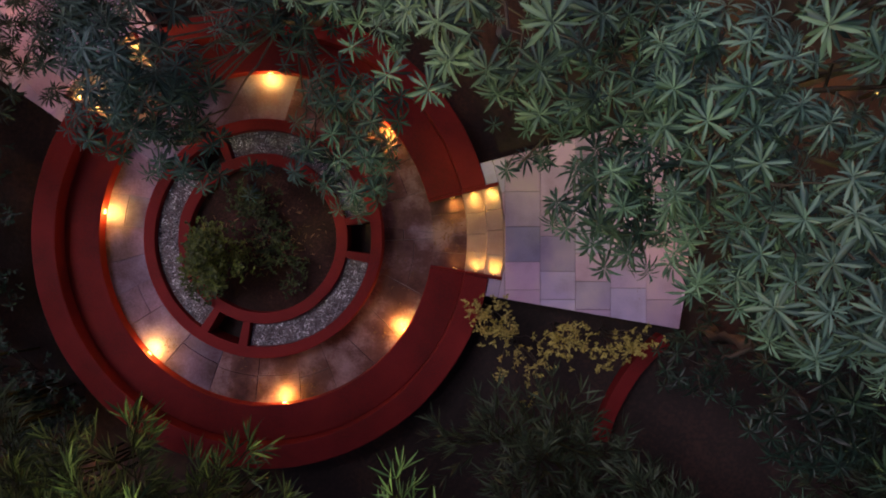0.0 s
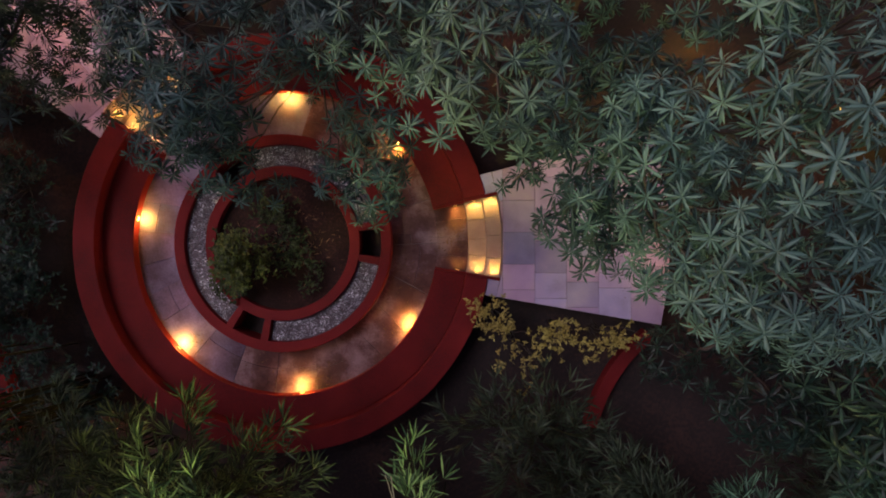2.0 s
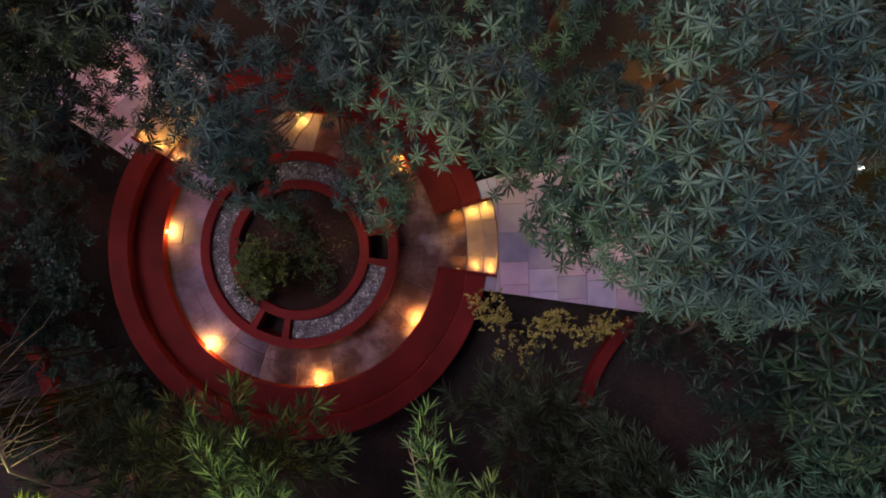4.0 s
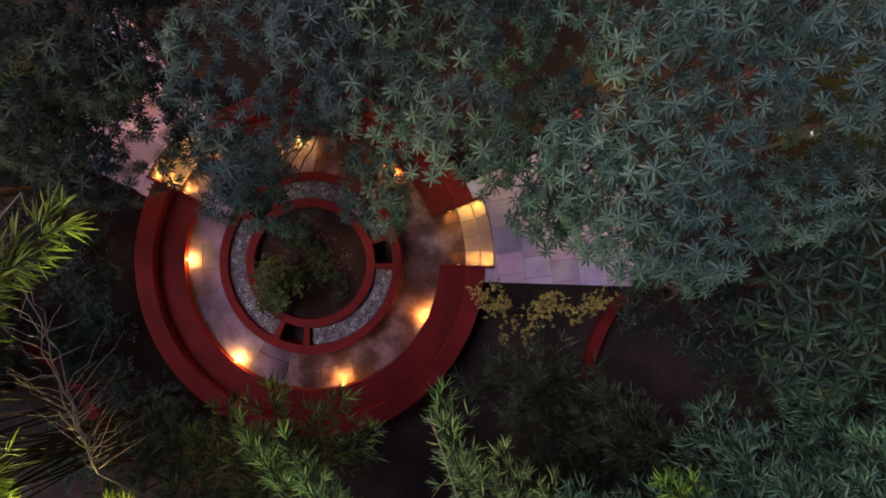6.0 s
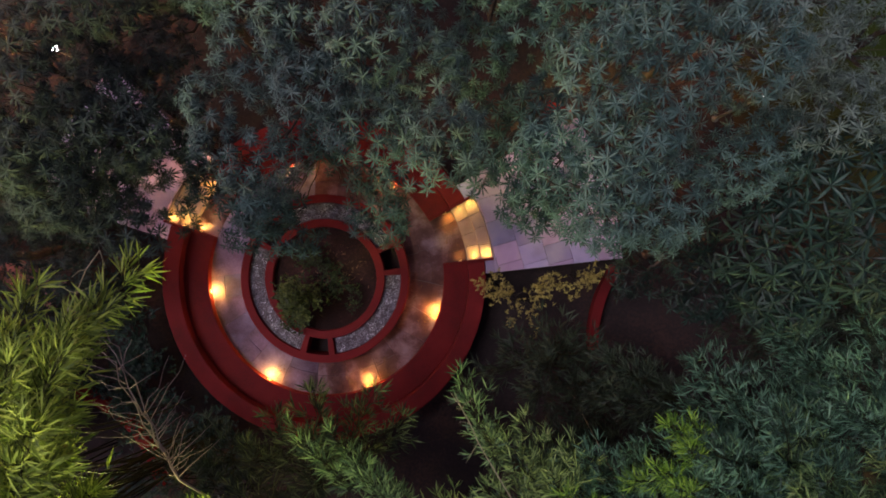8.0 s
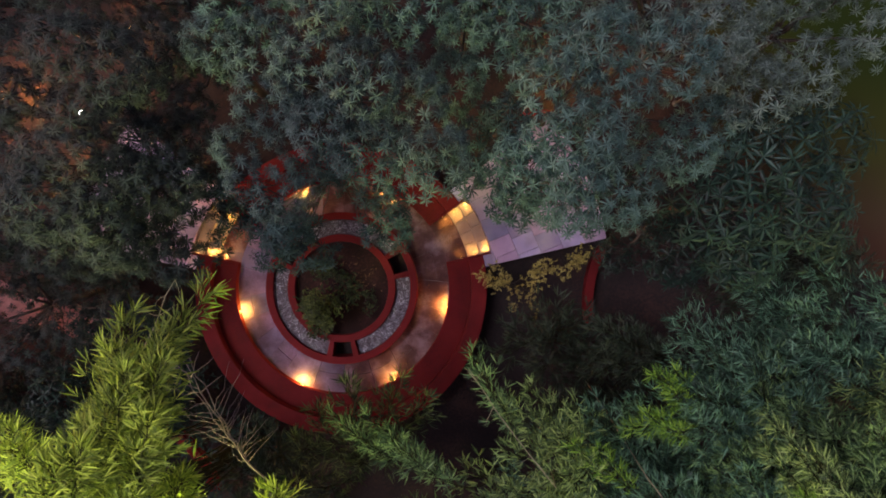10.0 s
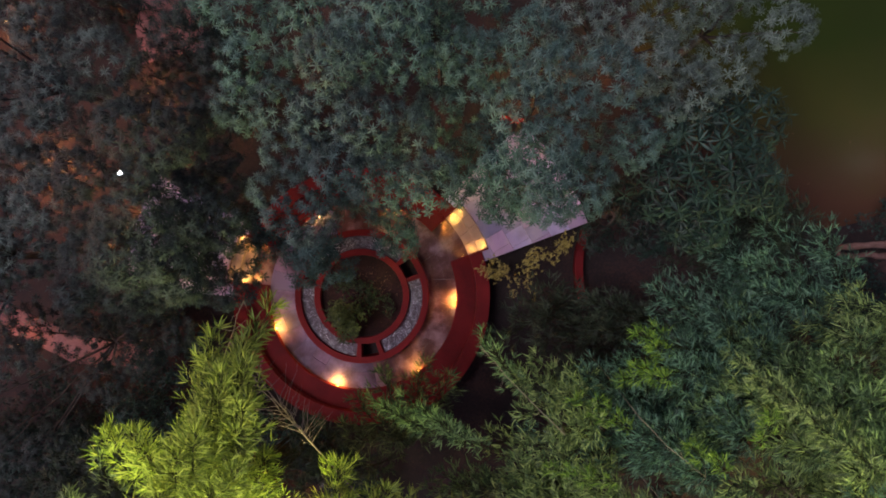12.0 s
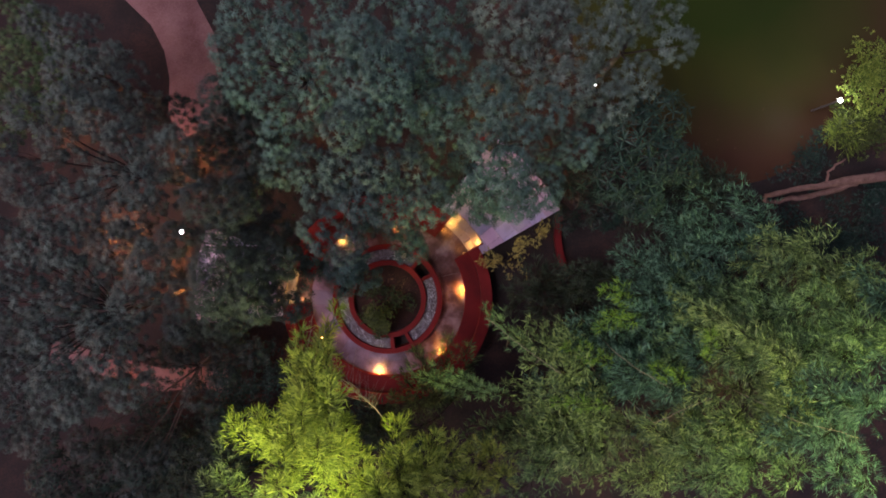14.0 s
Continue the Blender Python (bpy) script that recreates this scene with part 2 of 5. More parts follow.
def clip(poly, a, b):
    """Keeps the part of a polygon that lies to the left of the line from a to b."""
    out = []
    side = lambda p: (b[0] - a[0]) * (p[1] - a[1]) - (b[1] - a[1]) * (p[0] - a[0])
    for p, q in zip(poly, poly[1:] + poly[:1]):
        sp, sq = side(p), side(q)
        if sp >= 0:
            out.append(p)
        if sp * sq < 0:
            t = sp / (sp - sq)
            out.append((p[0] + t * (q[0] - p[0]), p[1] + t * (q[1] - p[1])))
    return out


def inset(poly, d):
    """Shrinks a convex polygon that runs anticlockwise by d on every side."""
    out = poly
    for p, q in zip(poly, poly[1:] + poly[:1]):
        n = math.hypot(q[0] - p[0], q[1] - p[1])
        if n < 1e-6:
            continue
        ox, oy = -(q[1] - p[1]) / n * d, (q[0] - p[0]) / n * d
        out = clip(out, (p[0] + ox, p[1] + oy), (q[0] + ox, q[1] + oy))
        if len(out) < 3:
            return []
    return out


def area(poly):
    return 0.5 * sum(p[0] * q[1] - q[0] * p[1] for p, q in zip(poly, poly[1:] + poly[:1]))


def tube(points, radii, sides=7):
    """Vertices and faces of a round, tapered limb along some points."""
    verts, faces = [], []
    pts = [Vector(p) for p in points]
    for i, (p, r) in enumerate(zip(pts, (float(q) for q in radii))):
        d = (pts[min(i + 1, len(pts) - 1)] - pts[max(i - 1, 0)]).normalized()
        u = d.orthogonal().normalized() if abs(d.z) > 0.99 else d.cross(Vector((0, 0, 1))).normalized()
        v = d.cross(u)
        for k in range(sides):
            a = 2 * math.pi * k / sides
            verts.append(p + r * (math.cos(a) * u + math.sin(a) * v))
        if i:
            o = i * sides
            for k in range(sides):
                faces.append((o - sides + k, o - sides + (k + 1) % sides, o + (k + 1) % sides, o + k))
    faces.append(tuple(range(sides))[::-1])
    faces.append(tuple(range(len(verts) - sides, len(verts))))
    return verts, faces


def join(lists):
    verts, faces = [], []
    for v, f in lists:
        o = len(verts)
        verts += v
        faces += [tuple(i + o for i in k) for k in f]
    return verts, faces


def wander(a, b, count, amount, rng, sag=0.0):
    """Points of an uneven line from a to b."""
    a, b = np.array(a, float), np.array(b, float)
    out = []
    for i in range(count):
        s = i / (count - 1)
        p = a + (b - a) * s + rng.normal(0, amount, 3) * math.sin(math.pi * s)
        p[2] += sag * math.sin(math.pi * s)
        out.append(tuple(p))
    return out


def unit(v):
    return v / np.maximum(np.linalg.norm(v, axis=-1, keepdims=True), 1e-9)


def leaf_mesh(name, P, D, N, L, W, mat, droop=0.15, fold=0.12, fine=True, tone=None):
    """Many folded, pointed leaves as one mesh: stalk ends P, directions D, upper sides N, lengths L and widths W."""
    P, D, N = (np.asarray(a, float) for a in (P, D, N))
    L, W = np.asarray(L, float)[:, None], np.asarray(W, float)[:, None]
    D = unit(D)
    S = unit(np.cross(D, N))
    N = np.cross(S, D)
    if fine:
        rows = [(0, 0, 0), (0.36, -0.8, 1), (0.36, 0, 0), (0.36, 0.8, 1), (0.7, -0.95, 1), (0.7, 0, 0), (0.7, 0.95, 1), (1, 0, 0)]
        tris = [(0, 2, 1), (0, 3, 2), (1, 2, 5), (1, 5, 4), (2, 3, 6), (2, 6, 5), (4, 5, 7), (5, 6, 7)]
    else:
        rows = [(0, 0, 0), (0.5, -1, 1), (0.5, 0, 0), (0.5, 1, 1), (1, 0, 0)]
        tris = [(0, 2, 1), (0, 3, 2), (1, 2, 4), (2, 3, 4)]
    V = np.stack([P + D * L * a + S * W * 0.5 * s + N * (fold * W * 2 * f - droop * L * a * a) for a, s, f in rows], 1)
    n, k = V.shape[:2]
    F = (np.array(tris)[None] + (np.arange(n) * k)[:, None, None]).reshape(-1, 3)
    me = bpy.data.meshes.new(name)
    me.vertices.add(n * k)
    me.vertices.foreach_set("co", V.reshape(-1).astype(np.float32))
    me.loops.add(F.size)
    me.loops.foreach_set("vertex_index", F.reshape(-1).astype(np.int32))
    me.polygons.add(len(F))
    me.polygons.foreach_set("loop_start", np.arange(0, F.size, 3, dtype=np.int32))
    me.polygons.foreach_set("use_smooth", np.ones(len(F), bool))
    me.update(calc_edges=True)
    me.validate()
    me.materials.append(mat)
    rib = me.attributes.new("rib", "FLOAT", "POINT")
    rib.data.foreach_set("value", np.tile(np.array([1.0 if s == 0 else 0.0 for a, s, f in rows], np.float32), n))
    if tone is not None:
        me.attributes.new("tone", "FLOAT", "POINT").data.foreach_set("value", np.repeat(np.asarray(tone, np.float32), k))
    return me


# ---- ground, pond and distance ----
C = (-3.305, 0.06)          # middle of the round seat
FLOOR, SEAT, RIM, GROUND = -0.45, -0.25, 0.03, -0.55


def pond_depth(x, y):
    """How far inside the pond a place lies, about 0 at the shore."""
    u, v = (x - 15.2) * 0.82 + (y - 0.8) * 0.57, -(x - 15.2) * 0.57 + (y - 0.8) * 0.82
    return 1 - math.sqrt((u / 8.0) ** 2 + (v / 6.8) ** 2) + 0.06 * noise.noise((x * 0.5, y * 0.5, 3))


def ground_height(x, y):
    h = GROUND + 0.05 * noise.noise((x * 0.7, y * 0.7, 0)) + 0.025 * noise.noise((x * 2.5, y * 2.5, 5))
    far = math.hypot(x, y)
    if far > 25:
        h = GROUND
    d = pond_depth(x, y)
    if d > -0.12:
        h -= min(1.0, (d + 0.12) * 3.0) * 0.55
    if math.hypot(x - C[0], y - C[1]) < 4.3:
        h = min(h, GROUND - 0.03)
    return h


def build_ground():
    inner = [-26 + 0.4 * i for i in range(131)]
    outer = [-2500, -900, -300, -120, -60, -38]
    axis = outer + inner + [-v for v in outer[::-1]]
    verts = [(x, y, ground_height(x, y)) for y in axis for x in axis]
    n = len(axis)
    faces = [(j * n + i, j * n + i + 1, (j + 1) * n + i + 1, (j + 1) * n + i) for j in range(n - 1) for i in range(n - 1)]
    tagged(new("ground", mesh_of("ground", verts, faces, SOIL, True)), "dark damp garden soil under the trees", "ground", kind="structure")


def build_pond():
    m, n, l, b = material("murky_pond_water", 0.45, 0.0, 0.06)
    g = n.new("ShaderNodeNewGeometry")
    big = n.new("ShaderNodeTexNoise")
    big.inputs["Scale"].default_value = 0.5
    l.new(g.outputs["Position"], big.inputs["Vector"])
    # green where deep, brown with mud in the shallows
    off = n.new("ShaderNodeVectorMath")
    off.operation, off.inputs[1].default_value = "DISTANCE", (15.2, 2.6, GROUND)
    l.new(g.outputs["Position"], off.inputs[0])
    mud = n.new("ShaderNodeMath")
    mud.operation, mud.inputs[1].default_value = "MULTIPLY_ADD", 2.2
    l.new(big.outputs["Fac"], mud.inputs[0])
    l.new(off.outputs["Value"], mud.inputs[2])
    near = n.new("ShaderNodeMapRange")
    near.inputs["From Min"].default_value, near.inputs["From Max"].default_value = 4.5, 9.5
    l.new(mud.outputs[0], near.inputs["Value"])
    r = ramp(n, [(0.0, (0.030, 0.046, 0.010)), (0.5, (0.052, 0.052, 0.015)), (1.0, (0.075, 0.036, 0.022))])
    l.new(near.outputs["Result"], r.inputs["Fac"])
    l.new(r.outputs["Color"], b.inputs["Base Color"])
    rip = n.new("ShaderNodeTexNoise")
    rip.inputs["Scale"].default_value, rip.inputs["Detail"].default_value = 3.0, 3
    l.new(g.outputs["Position"], rip.inputs["Vector"])
    bp = n.new("ShaderNodeBump")
    bp.inputs["Strength"].default_value, bp.inputs["Distance"].default_value = 0.15, 0.03
    l.new(rip.outputs["Fac"], bp.inputs["Height"])
    l.new(bp.outputs["Normal"], b.inputs["Normal"])
    poly = []
    for i in range(72):
        a = 2 * math.pi * i / 72
        u, v = 9.0 * math.cos(a), 7.7 * math.sin(a)
        poly.append((15.2 + 0.82 * u - 0.57 * v, 0.8 + 0.57 * u + 0.82 * v, GROUND - 0.22))
    me = mesh_of("water", poly, [tuple(range(72))], m)
    tagged(new("water", me), "still murky green-brown pond water", "pond", kind="structure")


build_ground()
build_pond()


# ---- the round seat ----
def polar(r, a, z=0.0):
    return (C[0] + r * math.cos(radians(a)), C[1] + r * math.sin(radians(a)), z)


GAPS = ((-9.8, 13.4), (121.0, 144.3))     # the two flights of steps
ARCS = ((13.4, 121.0), (144.3, 350.2))


def build_seat():
    seat = thing("circular_seat", (C[0], C[1], GROUND), "round red painted concrete seat with two stepped tiers", "garden seat")
    for a0, a1 in ARCS:
        part("lower_tier", arc_solid(C, 2.98, 3.60, a0, a1, GROUND - 0.1, SEAT, 0.015, 2.0, 0.006), RED, seat)
        part("upper_tier", arc_solid(C, 3.602, 4.02, a0, a1, GROUND - 0.1, RIM, 0.02, 2.0, 0.008), RED, seat, "worn red outer tier and backrest")
    # lips that finish the cut ends beside the steps
    for (a0, a1) in GAPS:
        for a, s in ((a0, -1), (a1, 1)):
            b0, b1 = sorted((a - s * 0.1, a - s * 0.75))
            part("end_cap", arc_solid(C, 2.99, 4.22, b0, b1, GROUND - 0.1, SEAT + 0.02, 0.006), RED, seat)
            part("end_cap", arc_solid(C, 3.60, 4.24, b0, b1, SEAT + 0.022, RIM + 0.012, 0.006), RED, seat)


def build_planter():
    pl = thing("planter_ring", (C[0], C[1], GROUND), "red painted ring planter divided into gravel beds and empty boxes", "planter")
    part("inner_wall", arc_solid(C, 1.30, 1.50, 0, 360, GROUND - 0.1, -0.10, 0.015, 3.0, 0.006), RED, pl)
    part("outer_wall", arc_solid(C, 1.91, 2.11, 0, 360, GROUND - 0.1, -0.10, 0.015, 3.0, 0.006), RED, pl)
    for mid in (0.4, 124.0, 248.0):
        for s in (-1, 1):
            a = mid + s * 11.0
            part("divider", arc_solid(C, 1.495, 1.915, a - 2.4, a + 2.4, GROUND - 0.1, -0.104, 0.01), RED, pl)
    part("bed_soil", arc_solid(C, 0.0005, 1.31, 0, 360, GROUND - 0.1, -0.28, 0, 6.0), MULCH, pl, "dark mulched soil in the round bed")
    return pl


def build_pebbles(pl):
    rng = np.random.default_rng(11)
    ico = bmesh.new()
    bmesh.ops.create_icosphere(ico, subdivisions=1, radius=1)
    base = np.array([v.co[:] for v in ico.verts])
    tri = [[v.index for v in f.verts] for f in ico.faces]
    ico.free()
    for a0, a1, count in ((14.0, 110.0, 1900), (138.0, 234.0, 1600), (262.0, 347.0, 1900)):
        part("bed_base", arc_solid(C, 1.502, 1.908, a0, a1, GROUND - 0.1, -0.23, 0), MORTAR, pl, "gritty base of the gravel bed")
        verts, faces = [], []
        for k in range(count):
            r, a = math.sqrt(rng.uniform(1.53 ** 2, 1.89 ** 2)), rng.uniform(a0 + 0.8, a1 - 0.8)
            s = rng.uniform(0.007, 0.021)
            turn = Euler(rng.uniform(0, 6.28, 3)).to_matrix()
            sc = np.array([s * rng.uniform(0.9, 1.5), s * rng.uniform(0.8, 1.2), s * rng.uniform(0.5, 0.8)])
            q = (base * sc) @ np.array(turn).T + np.array(polar(r, a, -0.225 + rng.uniform(0, 0.014)))
            o = len(verts)
            verts += [tuple(p) for p in q]
            faces += [tuple(i + o for i in t) for t in tri]
        child("gravel", mesh_of("gravel", verts, faces, PEBBLE, True), pl, "white and grey pebbles", "stuff")


def build_walkway():
    base = thing("walkway", (C[0], C[1], GROUND), "stained stone-paved ring walkway round the planter", "walkway", kind="structure")
    part("bedding", arc_solid(C, 2.08, 3.60, 0, 360, GROUND - 0.1, FLOOR - 0.03, 0, 4.0), MORTAR, base)
    rng = random.Random(4)
    a = 4.0
    cuts = []
    while a < 362:
        cuts.append(a)
        a += rng.uniform(11, 19)
    cuts.append(364.0)
    lean = [rng.uniform(-4.5, 4.5) for c in cuts]
    lean[-1] = lean[0]
    for (a0, k0), (a1, k1) in zip(zip(cuts, lean), list(zip(cuts, lean))[1:]):
        split = rng.random() < 0.45
        rows = ((2.10, rng.uniform(2.45, 2.65)), (0, 2.99)) if split else ((2.10, 2.99),)
        inner = 2.10
        for r0, r1 in rows:
            r0 = inner
            inner = r1
            n = 5
            edge = lambda r, i: polar(r, a0 + k0 * (r - 2.5) + 0.09 + (a1 - a0 + (k1 - k0) * (r - 2.5) - 0.18) * i / n)[:2]
            poly = [edge(r1 - 0.003, i) for i in range(n + 1)]
            poly = [edge(r0 + 0.003, i) for i in range(n + 1)] + poly[::-1]
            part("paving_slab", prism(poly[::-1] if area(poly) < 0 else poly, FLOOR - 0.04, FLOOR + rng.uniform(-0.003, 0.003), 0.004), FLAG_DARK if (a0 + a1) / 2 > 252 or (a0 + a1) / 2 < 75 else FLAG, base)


E_AXIS, NW_AXIS = 1.8, 132.65


def build_steps(axis):
    """A flight of three curved treads between the tiers; the lowest lies level with the walkway."""
    st = thing("garden_steps", polar(3.7, axis, GROUND), "curved pale stone garden steps with lamps in both cheeks", "steps", "garden steps")
    rng = random.Random(int(axis))
    h = 11.45
    for r0, r1, z in ((2.985, 3.612, FLOOR + 0.002), (3.60, 3.955, -0.30), (3.945, 4.235, -0.15)):
        n = 4
        cuts = [axis - h + 2 * h * (i + (rng.uniform(-0.12, 0.12) if 0 < i < n else 0)) / n for i in range(n + 1)]
        for a0, a1 in zip(cuts, cuts[1:]):
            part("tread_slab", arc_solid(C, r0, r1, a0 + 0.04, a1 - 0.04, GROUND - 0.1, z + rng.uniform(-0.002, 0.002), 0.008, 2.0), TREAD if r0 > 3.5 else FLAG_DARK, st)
    return st


def build_fan(name, axis, end, label):
    """The fan-shaped terrace outside a flight of steps: square slabs on a raised bed."""
    fan = thing(name, polar(5.6, axis, GROUND), label, "terrace", "fan terraces", "structure")
    turn = Matrix.Rotation(radians(axis - 1.8), 2)
    put = lambda p: tuple(Vector(C) + turn @ (Vector(p) - Vector(C)))
    s0, s1 = (0.45, -0.905), (4.0, -1.515)
    n0, n1 = (0.45, 1.345), (2.56, 1.90)

    def cut(poly):
        poly = clip(poly, s0, s1)
        poly = clip(poly, n1, n0)
        for i in range(12):
            p, q = polar(end, -20 + 4 * i)[:2], polar(end, -16 + 4 * i)[:2]
            poly = clip(poly, p, q)
            if len(poly) < 3:
                return []
        return poly

    ring = [polar(4.238, -14 + 33 * i / 12)[:2] for i in range(13)] + [polar(end, 19 - 33 * i / 12)[:2] for i in range(13)]
    bed = clip(clip(ring[::-1] if area(ring) < 0 else ring, s0, s1), n1, n0)
    part("terrace_bed", prism([put(p) for p in bed], GROUND - 0.2, -0.035, 0), MORTAR, fan)
    rng = random.Random(8)
    size = 0.61
    x = 0.33
    while x < 5.0:
        y = -2.2 + rng.uniform(0, 0.6)
        while y < 3.0:
            d = size * rng.choice((1.0, 1.0, 1.0, 0.8))
            poly = inset(cut([(x, y), (x + size, y), (x + size, y + d), (x, y + d)]), 0.004)
            y += d
            # keep clear of the top step
            far = [p for p in poly if math.hypot(p[0] - C[0], p[1] - C[1]) < 4.245]
            if far and len(poly) >= 3:
                for i in range(14):
                    p, q = polar(4.245, -18 + 3 * i)[:2], polar(4.245, -15 + 3 * i)[:2]
                    a = math.degrees(math.atan2(sum(k[1] for k in poly) / len(poly) - C[1], sum(k[0] for k in poly) / len(poly) - C[0]))
                    if abs(a - (-16.5 + 3 * i)) < 3.1:
                        poly = clip(poly, q, p)
                    if len(poly) < 3:
                        break
            if len(poly) >= 3 and area(poly) > 0.01:
                part("paving_slab", prism([put(p) for p in poly], -0.04, rng.uniform(-0.003, 0.003), 0.005), STONE, fan)
        x += size
    # narrow slabs fill the corners between the seat's back and the first joint
    for b0, b1 in ((-20.0, -9.83), (13.43, 24.0)):
        band = [polar(4.03, b0 + (b1 - b0) * i / 6)[:2] for i in range(7)] + [polar(4.24, b1 + (b0 - b1) * i / 6)[:2] for i in range(7)]
        band = clip(clip(band if area(band) > 0 else band[::-1], s0, s1), n1, n0)
        if len(band) >= 3 and area(band) > 0.003:
            part("paving_slab", prism([put(p) for p in band], GROUND - 0.1, -0.002, 0), STONE, fan)
    return fan


def step_light(at, facing, power, group, spread=150):
    """A small lamp set into a wall: a metal frame, an amber lens, and the lamp's light."""
    x, y, z = at
    ob = thing("step_light", at, "small recessed amber step lamp in a metal frame", "lamp", group)
    f = Vector((math.cos(radians(facing)), math.sin(radians(facing)), 0))
    side = Vector((-f.y, f.x, 0))

    def block(w, h, d0, d1):
        bm = bmesh.new()
        vs = [bm.verts.new(Vector(at) + side * sx * w / 2 + Vector((0, 0, sz * h / 2)) + f * d) for d in (d0, d1) for sx, sz in ((-1, -1), (1, -1), (1, 1), (-1, 1))]
        for q in ((3, 2, 1, 0), (4, 5, 6, 7), (0, 1, 5, 4), (1, 2, 6, 5), (2, 3, 7, 6), (3, 0, 4, 7)):
            bm.faces.new([vs[i] for i in q])
        bmesh.ops.recalc_face_normals(bm, faces=bm.faces)
        return bevelled(bm, 0.003, 1)
    part("frame", block(0.10, 0.075, -0.02, 0.008), METAL, ob)
    part("lens", block(0.075, 0.05, 0.006, 0.012), AMBER, ob)
    lamp = bpy.data.lights.new("step_light_glow", "SPOT" if spread else "POINT")
    lamp.energy, lamp.color, lamp.shadow_soft_size = power, ((1.0, 0.53, 0.11) if spread else (1.0, 0.48, 0.075)), 0.02
    lo = new("step_light_glow", lamp)
    p = Vector(at) + f * (0.022 if spread else 0.09)
    if spread:
        lamp.spot_size, lamp.spot_blend = radians(spread), 0.9
        lo.matrix_world = look(p, p + f * 0.9 + Vector((0, 0, -0.45)))
    else:
        lo.location = p
    return ob


def build_lights():
    for a in (170.4, 224.1, 276.1, 326.7, 41.1, 88.5):
        step_light(polar(2.975, a, FLOOR + 0.1), a + 180, 29.0, "riser lamps", 0)
    for axis in (E_AXIS, NW_AXIS):
        for r, z in ((3.42, FLOOR + 0.10), (3.79, -0.21), (4.10, -0.07)):
            for s in (-1, 1):
                a = axis + s * 10.75
                step_light(polar(r, a, z), a - s * 90, (14.0 if r > 3.5 else 24.0 if s > 0 else 6.0), "step cheek lamps", 125)


build_seat()
PLANTER = build_planter()
build_pebbles(PLANTER)
build_walkway()
for ax in (E_AXIS, NW_AXIS):
    build_steps(ax)
build_fan("terrace", E_AXIS, 7.42, "fan-shaped terrace of square pinkish sandstone slabs")
build_fan("terrace", NW_AXIS, 7.42, "fan-shaped terrace of square sandstone slabs in warm light")
build_lights()


def build_kerb(mid, r, a0, a1, label):
    at = (mid[0] + r * math.cos(radians((a0 + a1) / 2)), mid[1] + r * math.sin(radians((a0 + a1) / 2)), GROUND)
    kerb = thing("low_kerb_wall", at, label, "kerb", "low red kerbs", "structure")
    part("wall_body", arc_solid(mid, r, r + 0.26, a0, a1, GROUND - 0.1, -0.27, 0.02, 3.0, 0.01), RED, kerb)


build_kerb((5.75, -4.2), 3.0, 128, 168, "low red painted kerb wall beside the crotons")
build_kerb((5.45, 4.95), 3.0, 226, 240, "low red painted kerb wall under the trees")
build_kerb((-11.6, -3.4), 2.6, -10, 62, "low red painted kerb wall in warm lamp light")


# ---- plants ----
import itertools


def whorl_arrays(P, axis, rng, size, leaves=20):
    """Leaves of many whorls: each a rosette of broad-tipped leaves round its twig's end, with the tone of every leaf."""
    n = len(P)
    axis = unit(axis)
    ref = np.where(np.abs(axis[:, 2:3]) < 0.95, np.array([[0, 0, 1.0]]), np.array([[1.0, 0, 0]]))
    u = unit(np.cross(axis, ref))
    v = np.cross(axis, u)
    spin = rng.uniform(0, 6.28, n)
    own = rng.normal(0, 0.13, n)
    scale = size * rng.uniform(0.82, 1.15, n)
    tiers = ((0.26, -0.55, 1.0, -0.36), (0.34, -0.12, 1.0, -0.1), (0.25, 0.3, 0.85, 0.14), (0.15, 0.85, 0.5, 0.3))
    out = []
    # four storeys: from drooping darker leaves to upright paler ones
    for tier, (share, rise, length, pale) in enumerate(tiers):
        count = max(3, round(leaves * share))
        for k in range(count):
            a = spin + 2 * np.pi * (k + 0.37 * tier) / count + rng.normal(0, 0.12, n)
            lift = rng.normal(rise, 0.12, n)
            flat = np.cos(a)[:, None] * u + np.sin(a)[:, None] * v
            D = np.cos(lift)[:, None] * flat + np.sin(lift)[:, None] * axis
            N = np.cos(lift)[:, None] * axis - np.sin(lift)[:, None] * flat
            L = scale * rng.uniform(0.86, 1.1, n) * length
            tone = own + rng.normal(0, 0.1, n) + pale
            out.append((P + (0.025 * tier - 0.03) * axis, D, N, L, L * rng.uniform(0.14, 0.18, n), tone))
    return [np.concatenate([o[i] for o in out]) for i in range(6)]


def spaced(clumps, room):
    """Drops boughs that crowd a higher one, so that every dome of leaves stands apart."""
    kept = []
    for c in sorted(clumps, key=lambda c: -c[2] - c[3]):
        if c[3] < 0.5 or all(math.hypot(c[0] - k[0], c[1] - k[1]) > room or k[2] - c[2] > 1.5 for k in kept if k[3] >= 0.5):
            kept.append(c)
    return kept


